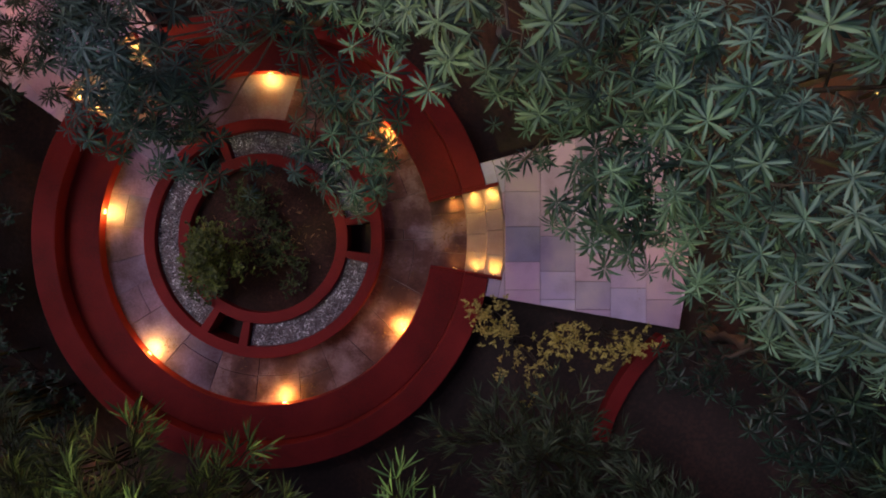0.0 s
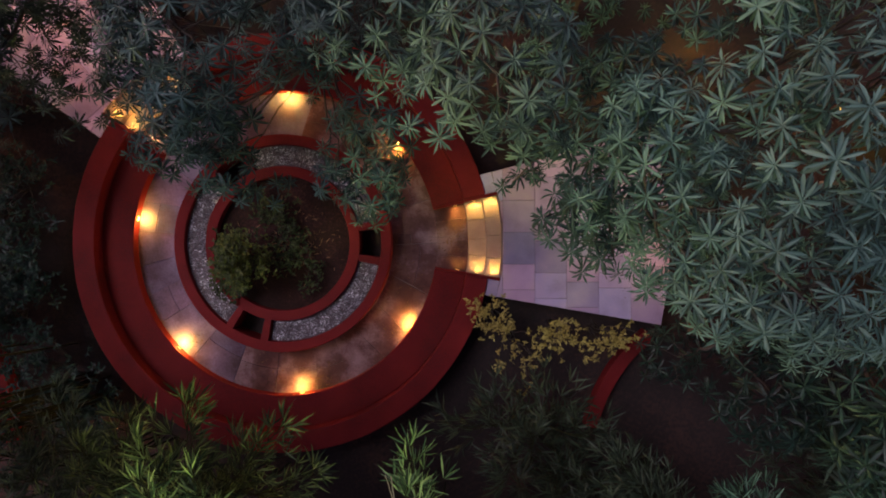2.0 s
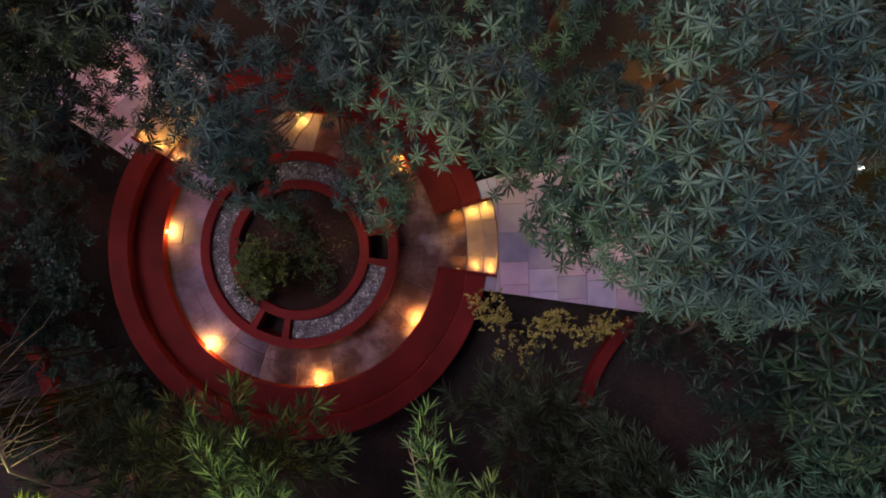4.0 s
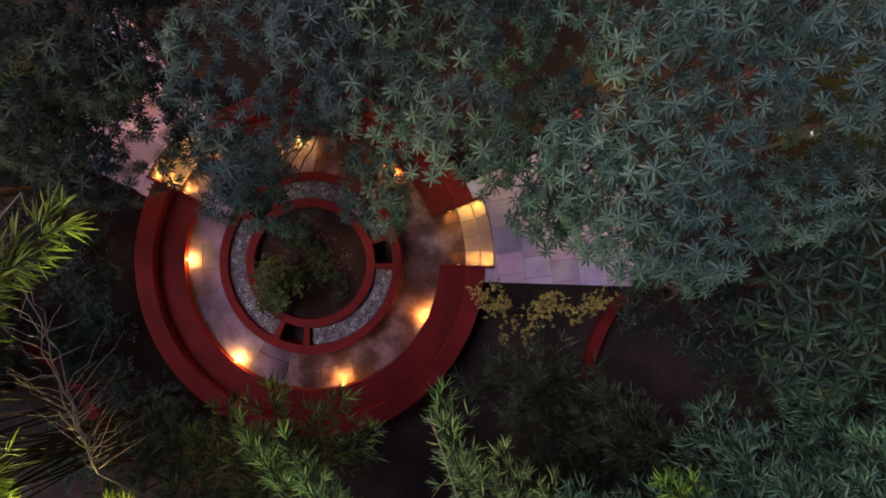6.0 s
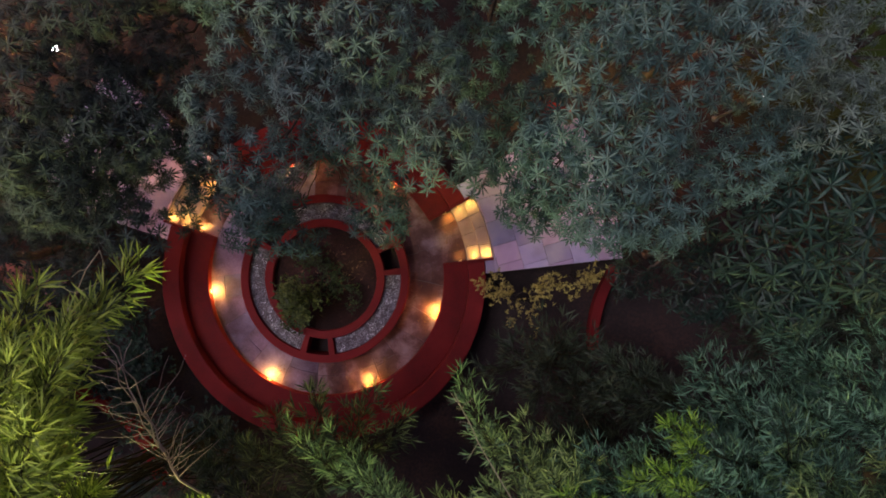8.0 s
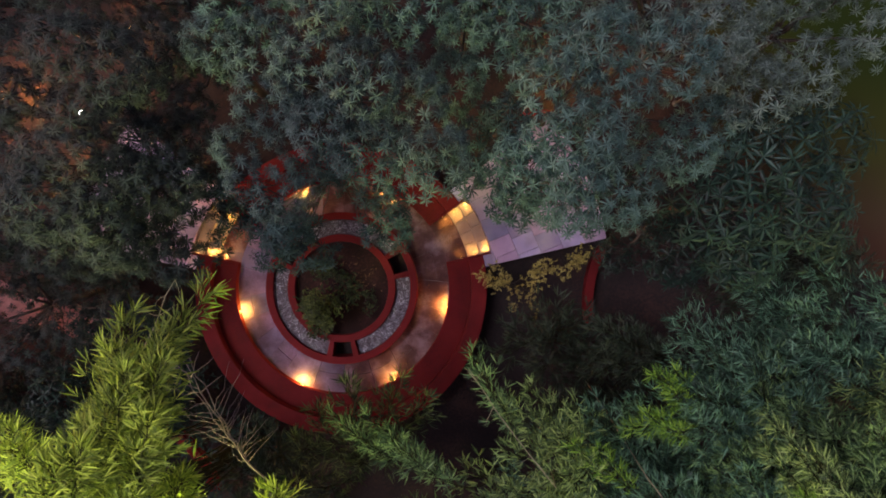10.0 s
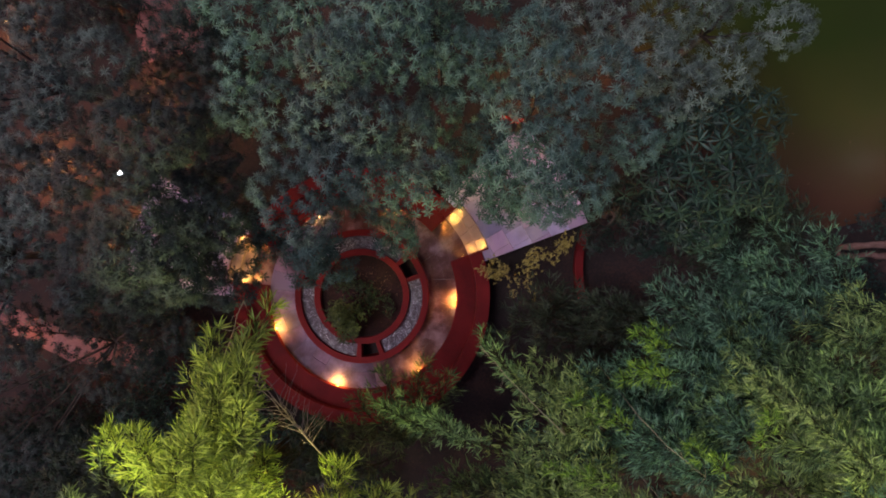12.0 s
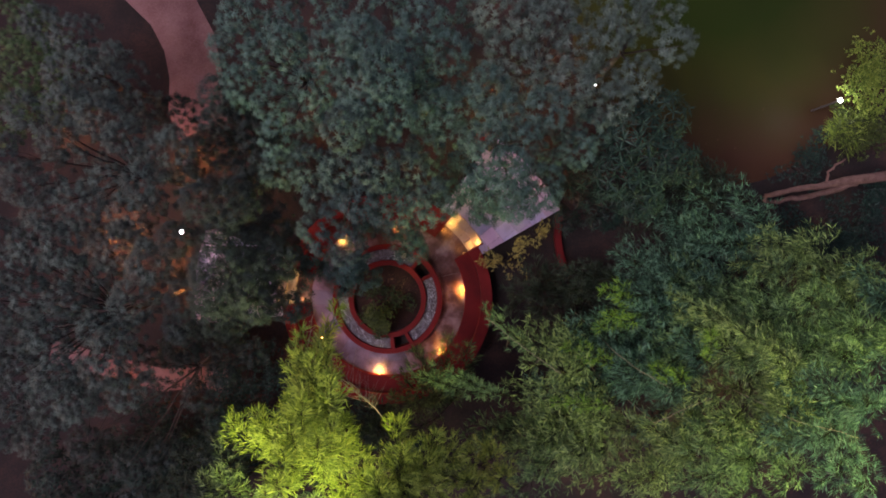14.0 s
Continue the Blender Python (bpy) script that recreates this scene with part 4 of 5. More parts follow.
whorl_tree("broadleaf_tree", "grey-green tree beside the terrace steps", (-5.4, 4.7), [(-4.42, 5.17, 6.9, 0.71), (-4.04, 4.79, 6.7, 0.84), (-5.55, 4.89, 7.2, 0.58), (-4.79, 4.23, 7.3, 0.55), (-4.42, 3.67, 5.9, 0.67), (-5.45, 3.67, 7, 0.83), (-4.98, 3.48, 7, 0.57), (-5.73, 2.91, 6.4, 0.65), (-5.26, 2.26, 6.6, 0.58), (-5.5, 3.8, 3.9, 0.7), (-6.7, 3.2, 3.8, 0.6), (-5.9, 2.4, 3.3, 0.26), (-4.3, 3.2, 4.0, 0.3)] + [(-5.26, 3.1, 6.1, 0.6), (-4.79, 2.63, 6, 0.6), (-5.45, 2.35, 5.9, 0.6), (-4.98, 1.97, 5.7, 0.5), (-4.42, 3.01, 6.1, 0.6), (-5.92, 2.73, 5.9, 0.6), (-6.2, 3.38, 6.1, 0.7), (-6.77, 3.67, 6.3, 0.7), (-6.77, 2.82, 5.5, 0.6), (-7.43, 3.2, 5.9, 0.6), (-4.25, 3.5, 6.0, 0.45), (-4.0, 3.2, 6.1, 0.45), (-3.85, 2.8, 6.2, 0.4), (-4.3, 3.05, 5.9, 0.42), (-4.12, 2.55, 6.1, 0.3), (-4.55, 3.1, 5.5, 0.42), (-4.3, 2.7, 5.6, 0.36), (-4.85, 3.35, 5.2, 0.4), (-4.23, 3.71, 5.5, 0.5), (-3.76, 3.76, 5.5, 0.5), (-4.9, 2.4, 5.5, 0.3)] + [(-4.98, 3.43, 5.5, 0.5), (-5.36, 4.04, 5.5, 0.5), (-5.12, 4.32, 5.9, 0.7), (-4.7, 4, 4.9, 0.6), (-6, 3.8, 4.9, 0.7), (-5.2, 3.15, 4.8, 0.6), (-6.2, 2.82, 5.7, 0.7), (-5.8, 2.4, 4.9, 0.6), (-4.79, 1.69, 5.7, 0.5), (-5.17, 2.73, 6.7, 0.6), (-4.61, 3.29, 6.8, 0.6), (-5.83, 3.1, 6.9, 0.7), (-5.64, 4.04, 7, 0.7)], 30, LEAF_GREY_SHADED, size=0.15, pickable=120, apart=1.2, room=0.45)
whorl_tree("broadleaf_tree", "low dark green tree with large leaf whorls near the pond", (5.7, -1.5), [(6.01, -0.73, 5.6, 1), (6.01, -1.73, 5.5, 0.9), (5, -1.36, 5.3, 0.9), (7.1, -1, 5.4, 0.8), (5.19, -2.46, 4.7, 0.7), (6.73, -2.37, 4.8, 0.8)], 27, LEAF_POND, 0.31, leaves=14, apart=1.0)
whorl_tree("broadleaf_tree", "low tree with shade-darkened leaves beyond the terrace", (4.6, -1.6), [(4.7, -2.3, 2.9, 0.8), (4.9, -1.2, 2.6, 0.6), (4.5, -0.6, 2.0, 0.5), (3.7, -1.9, 1.6, 0.5)], 35, LEAF_DEEP_SHADED, 0.22, leaves=14, apart=1.1)
whorl_tree("broadleaf_tree", "low tree with shade-darkened grey-green leaves over red earth beside the seat", (-8.9, 2.6), [(-8.8, 3.1, 4.0, 0.7), (-8.6, 1.7, 3.4, 0.6), (-7.5, 1.6, 3.2, 0.5), (-9.6, 1.6, 3.2, 0.6), (-10.2, 3.6, 4.2, 0.7), (-7.9, 2.5, 3.8, 0.55), (-12.9, 1.3, 3.5, 0.7), (-12.0, 0.8, 3.2, 0.6), (-13.4, 2.7, 3.8, 0.7), (-11.9, 3.4, 2.4, 0.4), (-10.9, 2.6, 2.2, 0.4), (-12.6, 4.4, 2.6, 0.4), (-13.6, 0.3, 3.4, 0.7)], 46, LEAF_GREY_SHADED, size=0.15, room=0.5)
# added to cover and darken soil that would otherwise look too bright
whorl_tree("broadleaf_tree", "added low foliage with shade-darkened leaves over the garden corner's soil", (-12.9, 0.4), [(-14.2, 1.7, 2.6, 1.0), (-13.0, 0.9, 2.8, 1.0), (-11.9, 0.3, 2.5, 0.9), (-12.6, -0.8, 2.6, 1.0), (-14.1, -0.4, 2.6, 1.0), (-11.2, -0.6, 2.4, 0.9), (-15.3, 2.6, 2.8, 1.0), (-15.4, 0.8, 2.6, 1.0), (-10.4, 0.3, 2.0, 0.8), (-9.6, -0.7, 2.0, 0.8)], 55, LEAF_DEEP_SHADED, 0.22, leaves=16, apart=0.95)
whorl_tree("broadleaf_tree", "slender grey-green tree between two larger crowns", (-3.2, 5.9), [(-2.5, 7.8, 5.3, 0.7), (-2.6, 6.4, 5.2, 0.7), (-3.5, 6.7, 5.0, 0.7), (-3.9, 5.9, 5.3, 0.7), (-3.4, 5.2, 5.4, 0.6), (-3.7, 4.3, 5.2, 0.5), (-4.4, 4.8, 5.2, 0.6), (-3.2, 7.3, 5.4, 0.7), (-2.8, 5.6, 5.1, 0.6)], 33, LEAF_GREY_SHADED, size=0.15, room=0.7)
whorl_tree("broadleaf_tree", "low tree with shade-darkened leaves in the grove", (-3.8, 8.0), [(-4.1, 8.9, 3.6, 0.7), (-2.8, 7.7, 4.0, 0.9), (-4.7, 7.7, 3.5, 0.8), (-3.2, 6.3, 3.8, 0.9)], 31, LEAF_DEEP_SHADED, size=0.15)
whorl_tree("broadleaf_tree", "green leafy tree at the edge of the grove", (-5.9, 12.6), [(-6.6, 13.0, 4.0, 1.0), (-6.2, 14.2, 4.2, 1.1), (-7.4, 12.4, 4.0, 1.0), (-7.4, 13.8, 4.2, 1.2), (-8.4, 12.6, 4.2, 1.1)], 32, LEAF_GREEN)
whorl_tree("broadleaf_tree", "dark grey-green tree beside the earth path", (-5.3, 11.6), [(-4.9, 12.4, 5.0, 0.75), (-5.2, 11.3, 5.0, 0.75), (-4.3, 12.5, 4.9, 0.55), (-4.85, 10.4, 5.0, 0.7), (-4.75, 9.3, 4.8, 0.6), (-4.3, 11.2, 4.7, 0.45), (-5.9, 11.7, 5.0, 0.8), (-5.7, 10.6, 5.1, 0.7), (-5.4, 13.3, 4.9, 0.7)], 34, LEAF_SLATE_DIMMED, size=0.15, apart=1.25)

def tips_round(cx, cy, top, spread, count, seed):
    """Places for the tips of a clump: an uneven dome."""
    rng = random.Random(seed)
    out = []
    for k in range(count):
        a, d = rng.uniform(0, 6.28), spread * math.sqrt(rng.random())
        out.append((cx + d * math.cos(a), cy + d * math.sin(a), top - 0.5 * (d / spread) ** 2 + rng.uniform(-1.3, 0.25)))
    return out


bamboo("tall yellow-green bamboo clump arching over the seat", (-7.2, -2.9), [(-4.0, 0.75, 9.3), (-3.7, 0.4, 9.3), (-4.3, 0.35, 9.4), (-3.7, 0.04, 9.7), (-3.95, -0.45, 9.8), (-4.6, -0.15, 9.5), (-5.98, -1.01, 9.5), (-4.6, -1.29, 9.8), (-5.24, -2.02, 8.6), (-4.05, 0.09, 9.8), (-5.98, -2.21, 8.2), (-5.98, 0, 9.2), (-5.06, -1.29, 9.7), (-6.53, -1.47, 9.5), (-5.24, -0.55, 9.8), (-4.78, -0.46, 9.9), (-4.51, 0.28, 8.5), (-5.43, -0.28, 8.5), (-5.89, -1.01, 8.4), (-6.53, -0.37, 8.4), (-6.99, 0.23, 8.3), (-4.88, -1.56, 8)], 41, LEAF_YELLOW, 0.25, 1.4, start=0.62, bushy=0.62)
bamboo("slim yellow-green bamboo reaching over the seat", (-7.9, -1.7), [(-2.95, 0.7, 9.25), (-3.5, 0.4, 9.2)], 40, LEAF_YELLOW, 0.25, 1.2, start=0.8, bushy=0.42)
bamboo("olive green bamboo clump at the edge of the garden", (-9.0, -3.2), [(-8.1, -1.7, 8.9), (-8.8, -2.1, 8.4), (-7.8, -0.5, 8.8), (-6.7, -2.6, 8.2), (-7.5, -2.4, 8.2), (-8.6, -3.1, 7.2), (-8.4, -0.9, 9.1), (-7.3, -1.6, 8.7)], 49, LEAF_LIGHT, 0.22, 1.3, start=0.62, bushy=0.6)
bamboo("yellow-green bamboo clump leaning over the path", (-7.0, -5.4), [(-7.3, -3.6, 7.1), (-5.8, -4.0, 6.8), (-7.5, -4.8, 6.5), (-6.7, -3.3, 6.9), (-7.8, -4.2, 6.3), (-6.1, -4.4, 6.4), (-5.3, -3.2, 7.5), (-6.7, -3.8, 6.9), (-5.0, -4.2, 6.6), (-4.4, -4.7, 6.4), (-5.0, -5.2, 6.4), (-4.5, -3.3, 7.0), (-5.5, -2.6, 7.2), (-4.2, -2.6, 6.8), (-3.7, -3.6, 6.6), (-6.3, -2.2, 7.2), (-3.5, -4.3, 6.4), (-4.1, -3.9, 6.8)], 48, LEAF_YELLOW, 0.27, 1.3, start=0.56, bushy=0.75)
bamboo("yellow-green bamboo clump in the garden corner", (-3.8, -6.6), [(-3.4, -4.6, 6.2), (-3.9, -5.2, 6.4), (-2.9, -5.0, 5.9), (-4.2, -4.4, 6.7), (-3.0, -5.8, 6.0), (-4.6, -5.8, 6.3)], 39, LEAF_YELLOW, 0.22, 1.2, start=0.55, bushy=0.8)
bamboo("bamboo clump with shade-darkened green leaves in the garden corner", (-10.9, -1.6), [(-10.4, 0.5, 5.0), (-9.1, 0.3, 5.2), (-11.6, 0.2, 4.6), (-10.0, -0.7, 5.6), (-12.4, -0.2, 4.6), (-11.3, -0.9, 5.4), (-9.4, -0.6, 5.4), (-8.4, 0.0, 5.4), (-12.4, -1.5, 4.8), (-13.3, -0.9, 4.4), (-10.9, 0.1, 5.0), (-9.8, 0.4, 5.0)], 50, LEAF_SHADE, 0.24, 1.1, start=0.45, bushy=0.75)
bamboo("green bamboo sprays beside the yellow clump", (-9.6, -2.4), [(-8.5, -0.1, 6.6), (-9.3, -0.4, 6.8), (-9.9, -1.0, 6.8), (-9.4, -1.5, 7.2)], 51, LEAF_LIGHT, 0.24, 1.1, start=0.68, bushy=0.5)
bamboo("dark green bamboo clump against the red seat", (-3.6, -4.3), [(-2.9, -1.6, 5.0), (-2.0, -2.05, 4.6), (-3.8, -1.9, 4.7), (-4.5, -2.4, 4.4), (-1.6, -2.6, 4.4), (-2.6, -3.0, 4.8), (-3.4, -2.6, 4.2), (-4.9, -3.2, 4.4), (-3.0, -2.2, 5.4)], 42, LEAF_DUSKY, 0.26, 1.0, bushy=0.7)
bamboo("slender green bamboo leaning towards the seat", (-0.4, -4.6), [(-0.45, -1.85, 5.5), (-0.45, -2.3, 5.8), (-0.3, -3.1, 5.2)], 43, LEAF_BAMBOO, 0.24, 0.62, bushy=0.52)
bamboo("low bamboo with shade-darkened leaves under the tall yellow clump", (-5.9, -3.9), [(-6.2, -2.5, 3.6), (-5.6, -2.9, 3.7), (-5.1, -2.4, 3.4), (-6.4, -3.4, 3.6), (-4.7, -3.2, 3.8), (-6.8, -2.7, 3.2), (-5.7, -2.1, 3.0)], 38, LEAF_SHADE, 0.27, 0.9, start=0.3, bushy=0.9)
bamboo("bamboo shoots in lamp-bright yellow-green in the thicket", (3.6, -5.8), [(2.58, -3.77, 5.0), (2.78, -4.27, 5.0), (2.19, -4.49, 5.0), (3.02, -3.94, 4.8), (2.38, -4.83, 5.1), (1.7, -4.54, 5.0)], 37, LEAF_LAMPLIT, 0.24, 1.0, start=0.7, bushy=0.4)
bamboo("olive bamboo clump with fanned sprays near the seat", (0.9, -6.0), [(-0.2, -3.3, 4.9), (0.3, -3.2, 4.7), (-0.6, -4.0, 5.1), (0.5, -4.1, 5.0), (0.0, -4.7, 5.2), (-0.9, -4.7, 5.1), (1.0, -3.9, 4.6), (0.6, -4.9, 5.1), (-0.5, -5.3, 5.2)], 52, LEAF_LIGHT, 0.25, 1.0, start=0.5, bushy=0.75)
bamboo("bamboo shoots in lamp-bright yellow-green among olive clumps", (2.6, -8.4), [(2.2, -6.2, 6.0), (2.5, -6.6, 6.2), (3.9, -6.4, 6.2), (-0.4, -5.6, 5.7), (-0.7, -5.3, 5.5), (0.6, -4.3, 5.3), (1.0, -4.6, 5.3)], 53, LEAF_LAMPLIT, 0.23, 1.0, start=0.78, bushy=0.4)
bamboo("pale green bamboo spray drooping towards the seat", (-1.0, -6.2), [(-3.4, -2.05, 5.2), (-3.1, -2.3, 5.7), (-2.7, -2.2, 5.5), (-2.35, -2.7, 6.0)], 44, LEAF_BAMBOO, 0.25, 1.2, start=0.6, bushy=0.4)
bamboo("pale yellowish bamboo plume in the thicket", (5.8, -10.4), [(3.85, -4.8, 6.2), (4.2, -5.6, 6.5), (4.4, -6.4, 6.6), (3.7, -5.4, 5.8), (4.7, -7.2, 6.8)], 45, LEAF_LIGHT, 0.25, 1.2, start=0.5, bushy=0.5)
# the thicket beside the planting, clump by clump
THICKET = ((1.2, -4.2, 2.6, 1.2, 9), (2.9, -3.9, 3.0, 0.8, 6), (1.3, -5.7, 4.8, 1.4, 11), (3.7, -5.4, 4.8, 1.3, 12), (5.4, -4.9, 3.6, 1.4, 12), (7.0, -5.5, 4.2, 1.4, 11), (4.5, -6.5, 4.7, 1.4, 12), (2.2, -7.2, 5.2, 1.4, 11), (5.9, -7.4, 5.7, 1.4, 12), (8.2, -7.4, 5.0, 1.5, 10), (3.9, -8.6, 6.2, 1.4, 12)) + ((6.2, -9.3, 6.6, 1.5, 12), (4.6, -10.7, 7.1, 1.4, 10), (2.4, -10.1, 6.2, 1.4, 10), (0.3, -8.5, 5.5, 1.5, 11), (-0.9, -6.3, 5.2, 1.3, 10), (-2.4, -6.3, 5.0, 1.1, 8), (8.4, -9.6, 6.2, 1.6, 10), (7.4, -3.6, 3.0, 1.1, 9), (6.0, -3.4, 2.6, 1.0, 8))
for k, (tx, ty, top, spread, count) in enumerate(THICKET):
    tone = (("light green bamboo clump in the thicket", LEAF_LIGHT), ("dark green bamboo clump in the thicket", LEAF_BAMBOO), ("blue-green bamboo clump in the thicket", LEAF_BLUISH), ("dark green bamboo clump in the thicket", LEAF_BAMBOO), ("olive bamboo clump in the thicket", LEAF_LIGHT))[k % 5]
    if ty > -6.0 and tx > 2.0:
        tone = ("blue-green bamboo clump in the shaded thicket", LEAF_BLUISH)
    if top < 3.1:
        tone = ("low bamboo clump with shade-darkened leaves", LEAF_SHADE)
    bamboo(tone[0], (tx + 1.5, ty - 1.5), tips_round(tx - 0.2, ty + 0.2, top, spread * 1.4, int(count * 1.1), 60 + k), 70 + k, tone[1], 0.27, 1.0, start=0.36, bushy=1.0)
bamboo("low bamboo with shade-darkened leaves", (1.4, -3.4), [(0.6, -2.6, 1.6), (1.6, -2.4, 1.8), (2.2, -3.0, 2.0), (0.9, -3.6, 2.2), (0.0, -3.0, 1.5), (2.6, -3.8, 2.2), (1.2, -2.9, 2.2)], 47, LEAF_SHADE, 0.3, 0.8)

shrub("croton_shrub", "variegated yellow shrub beside the terrace", (0.72, -1.28), (0.38, 0.3, 2.0), 480, 51, LEAF_CROTON, 0.06)
shrub("croton_shrub", "variegated yellow shrub with thin brownish lower twigs", (1.15, -1.75), (0.45, 0.5, 1.6), 420, 55, LEAF_CROTON, 0.06)
shrub("croton_shrub", "variegated yellow shrub beside the terrace", (1.9, -1.5), (0.5, 0.3, 2.0), 520, 52, LEAF_CROTON, 0.06)
shrub("croton_shrub", "variegated yellow shrub at the terrace corner", (2.75, -1.6), (0.5, 0.25, 2.0), 420, 53, LEAF_CROTON, 0.06)
shrub("olive_shrub", "small olive green shrub in the round bed", (-3.85, -0.28), (0.42, 0.4, 1.5), 2400, 54, LEAF_OLIVE, 0.075, stems=14)
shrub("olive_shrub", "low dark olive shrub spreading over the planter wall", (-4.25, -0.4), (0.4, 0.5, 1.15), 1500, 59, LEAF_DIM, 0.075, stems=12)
for k, (bx, by, bw) in enumerate(((-3.15, 0.3, 0.5), (-3.1, -0.4, 0.45), (-3.5, 0.75, 0.4))):
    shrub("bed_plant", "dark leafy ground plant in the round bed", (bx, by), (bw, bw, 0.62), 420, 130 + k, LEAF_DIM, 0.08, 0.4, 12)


# ---- garden lamps ----
def point_light(name, at, power, colour, radius=0.05):
    lamp = bpy.data.lights.new(name, "POINT")
    lamp.energy, lamp.color, lamp.shadow_soft_size = power, colour, radius
    new(name, lamp).location = at


def lathe(profile, at, mat_name, sides=16):
    """Turns a profile of (radius, height) round an upright axis."""
    bm = bmesh.new()
    rings = [[bm.verts.new((at[0] + r * math.cos(6.2832 * k / sides), at[1] + r * math.sin(6.2832 * k / sides), at[2] + z)) for k in range(sides)] for r, z in profile]
    for p, q in zip(rings, rings[1:]):
        for k in range(sides):
            bm.faces.new((p[k], p[(k + 1) % sides], q[(k + 1) % sides], q[k]))
    bm.faces.new(rings[0][::-1])
    bm.faces.new(rings[-1])
    return bm


WARM = (1.0, 0.36, 0.09)
GOLD = (1.0, 0.62, 0.12)


def bollard(at, power, colour=WARM, tall=0.0):
    x, y = at
    z = ground_height(x, y) - 0.03
    ob = thing("bollard_light", (x, y, z), "short dark garden bollard light with a warm glowing ring", "lamp", "garden bollards")
    part("post", lathe([(0.07, 0), (0.07, 0.02), (0.045, 0.03), (0.045, 0.5 + tall)], (x, y, z), None), METAL, ob)
    z += tall
    part("cap", lathe([(0.06, 0.64), (0.125, 0.645), (0.125, 0.66), (0.04, 0.70)], (x, y, z), None), METAL, ob)
    ring = part("glass", lathe([(0.055, 0.502), (0.055, 0.638)], (x, y, z), None), DIM_AMBER, ob, "glowing amber glass")
    ring.visible_shadow = False
    point_light("bollard_glow", (x, y, z + 0.57), power, colour, 0.04)


for spot, watts, tint in (((-8.9, 5.6), 130, WARM), ((-13.5, 4.2), 24, WARM), ((-5.9, 9.0), 90, WARM), ((-11.5, 2.3), 8, WARM),
                          ((-9.9, 8.6), 240, WARM), ((-0.6, 7.3), 40, WARM), ((4.6, 3.4), 40, GOLD), ((7.4, 2.6), 40, WARM), ((0.9, 3.6), 16, WARM), ((-8.6, 13.2), 90, WARM), ((3.6, 2.6), 22, GOLD), ((-7.3, -4.5), 40, WARM)):
    bollard(spot, watts, tint)
bollard((-6.6, 5.3), 165, (1.0, 0.46, 0.13), 1.4)
bollard((4.9, 0.0), 28, WARM, 0.3)


LEMON = (0.94, 0.90, 0.28)


def street_lamp(at, aim, power, cone):
    """A tall lamp outside the garden whose yellowish light falls on the bamboo."""
    x, y, z = at
    g = GROUND - 0.03
    ob = thing("street_lamp", (x, y, g), "tall grey lamp post with a yellowish head", "street lamp", "street lamps")
    part("pole", lathe([(0.12, 0), (0.12, 0.08), (0.07, 0.12), (0.05, z - g + 0.3)], (x, y, g), None), POSTPAINT, ob)
    part("head", lathe([(0.05, 0.3), (0.22, 0.22), (0.25, 0.12), (0.22, 0.1)], (x, y, z), None), METAL, ob)
    lens = part("lens", lathe([(0.18, 0.09), (0.16, 0.06)], (x, y, z), None), glowing("street_lamp_lens", LEMON, 15), ob)
    lens.visible_shadow = False
    lamp = bpy.data.lights.new("street_lamp_glow", "SPOT")
    lamp.energy, lamp.color, lamp.spot_size, lamp.spot_blend, lamp.shadow_soft_size = power, LEMON, radians(cone), 0.8, 0.15
    new("street_lamp_glow", lamp).matrix_world = look((x, y, z), aim)


street_lamp((5.6, -16.0, 11.5), (4.8, -9.5, 5.0), 7000, 76)


def floodlight(at, aim, power, cone):
    """Unseen floodlight on a short post, added and aimed up at the bamboo tips."""
    x, y, z = at
    g = GROUND - 0.03
    ob = thing("floodlight", (x, y, g), "unseen grey floodlight on a short post, added to light the bamboo tips", "lamp", "floodlights")
    part("post", lathe([(0.05, -0.05), (0.03, 0.05), (0.03, z - g - 0.08)], (x, y, g), None, 10), POSTPAINT, ob)
    part("head", lathe([(0.08, -0.08), (0.16, -0.06), (0.18, 0.02), (0.17, 0.022)], (x, y, z), None), METAL, ob)
    part("lens", lathe([(0.15, 0.024), (0.14, 0.03)], (x, y, z), None), glowing("floodlight_lens", LEMON, 15), ob)
    lamp = bpy.data.lights.new("floodlight_glow", "SPOT")
    lamp.energy, lamp.color, lamp.spot_size, lamp.spot_blend, lamp.shadow_soft_size = power, LEMON, radians(cone), 0.7, 0.12
    new("floodlight_glow", lamp).matrix_world = look((x, y, z + 0.1), aim)


floodlight((-13.5, -7.5, 1.5), (-4.9, -0.6, 9.2), 52000, 30)
street_lamp((-9.5, -5.5, 14.0), (-4.9, -1.0, 8.8), 8200, 50)


def lamp_post(at, height, label, size=1.0, power=25):
    x, y = at
    z = ground_height(x, y) - 0.03
    ob = thing("lamp_post", (x, y, z), label, "lamp post", "white garden lamps")
    part("post", lathe([(0.09, 0), (0.09, 0.05), (0.035, 0.1), (0.03, height - z - 0.1)], (x, y, z), None), POSTPAINT, ob)
    part("collar", lathe([(0.05, height - z - 0.1), (0.06, height - z - 0.06), (0.05, height - z - 0.055)], (x, y, z), None), METAL, ob)
    globe = part("globe", lathe([(size * r, size * h) for r, h in ((0.035, -0.05), (0.06, -0.02), (0.065, 0.02), (0.05, 0.06), (0.015, 0.08))], (x, y, height), None), WHITEGLOW, ob, "bright white glass globe")
    globe.visible_shadow = False
    point_light("lamp_post_glow", (x, y, height + 0.03), power * size, (0.95, 0.95, 1.0), 0.07)


lamp_post((-7.1, 6.5), 1.9, "garden lamp post with a bright white globe")
lamp_post((14.03, -4.81), 1.0, "short lamp post with a white globe by the pond", 1.0, 70)
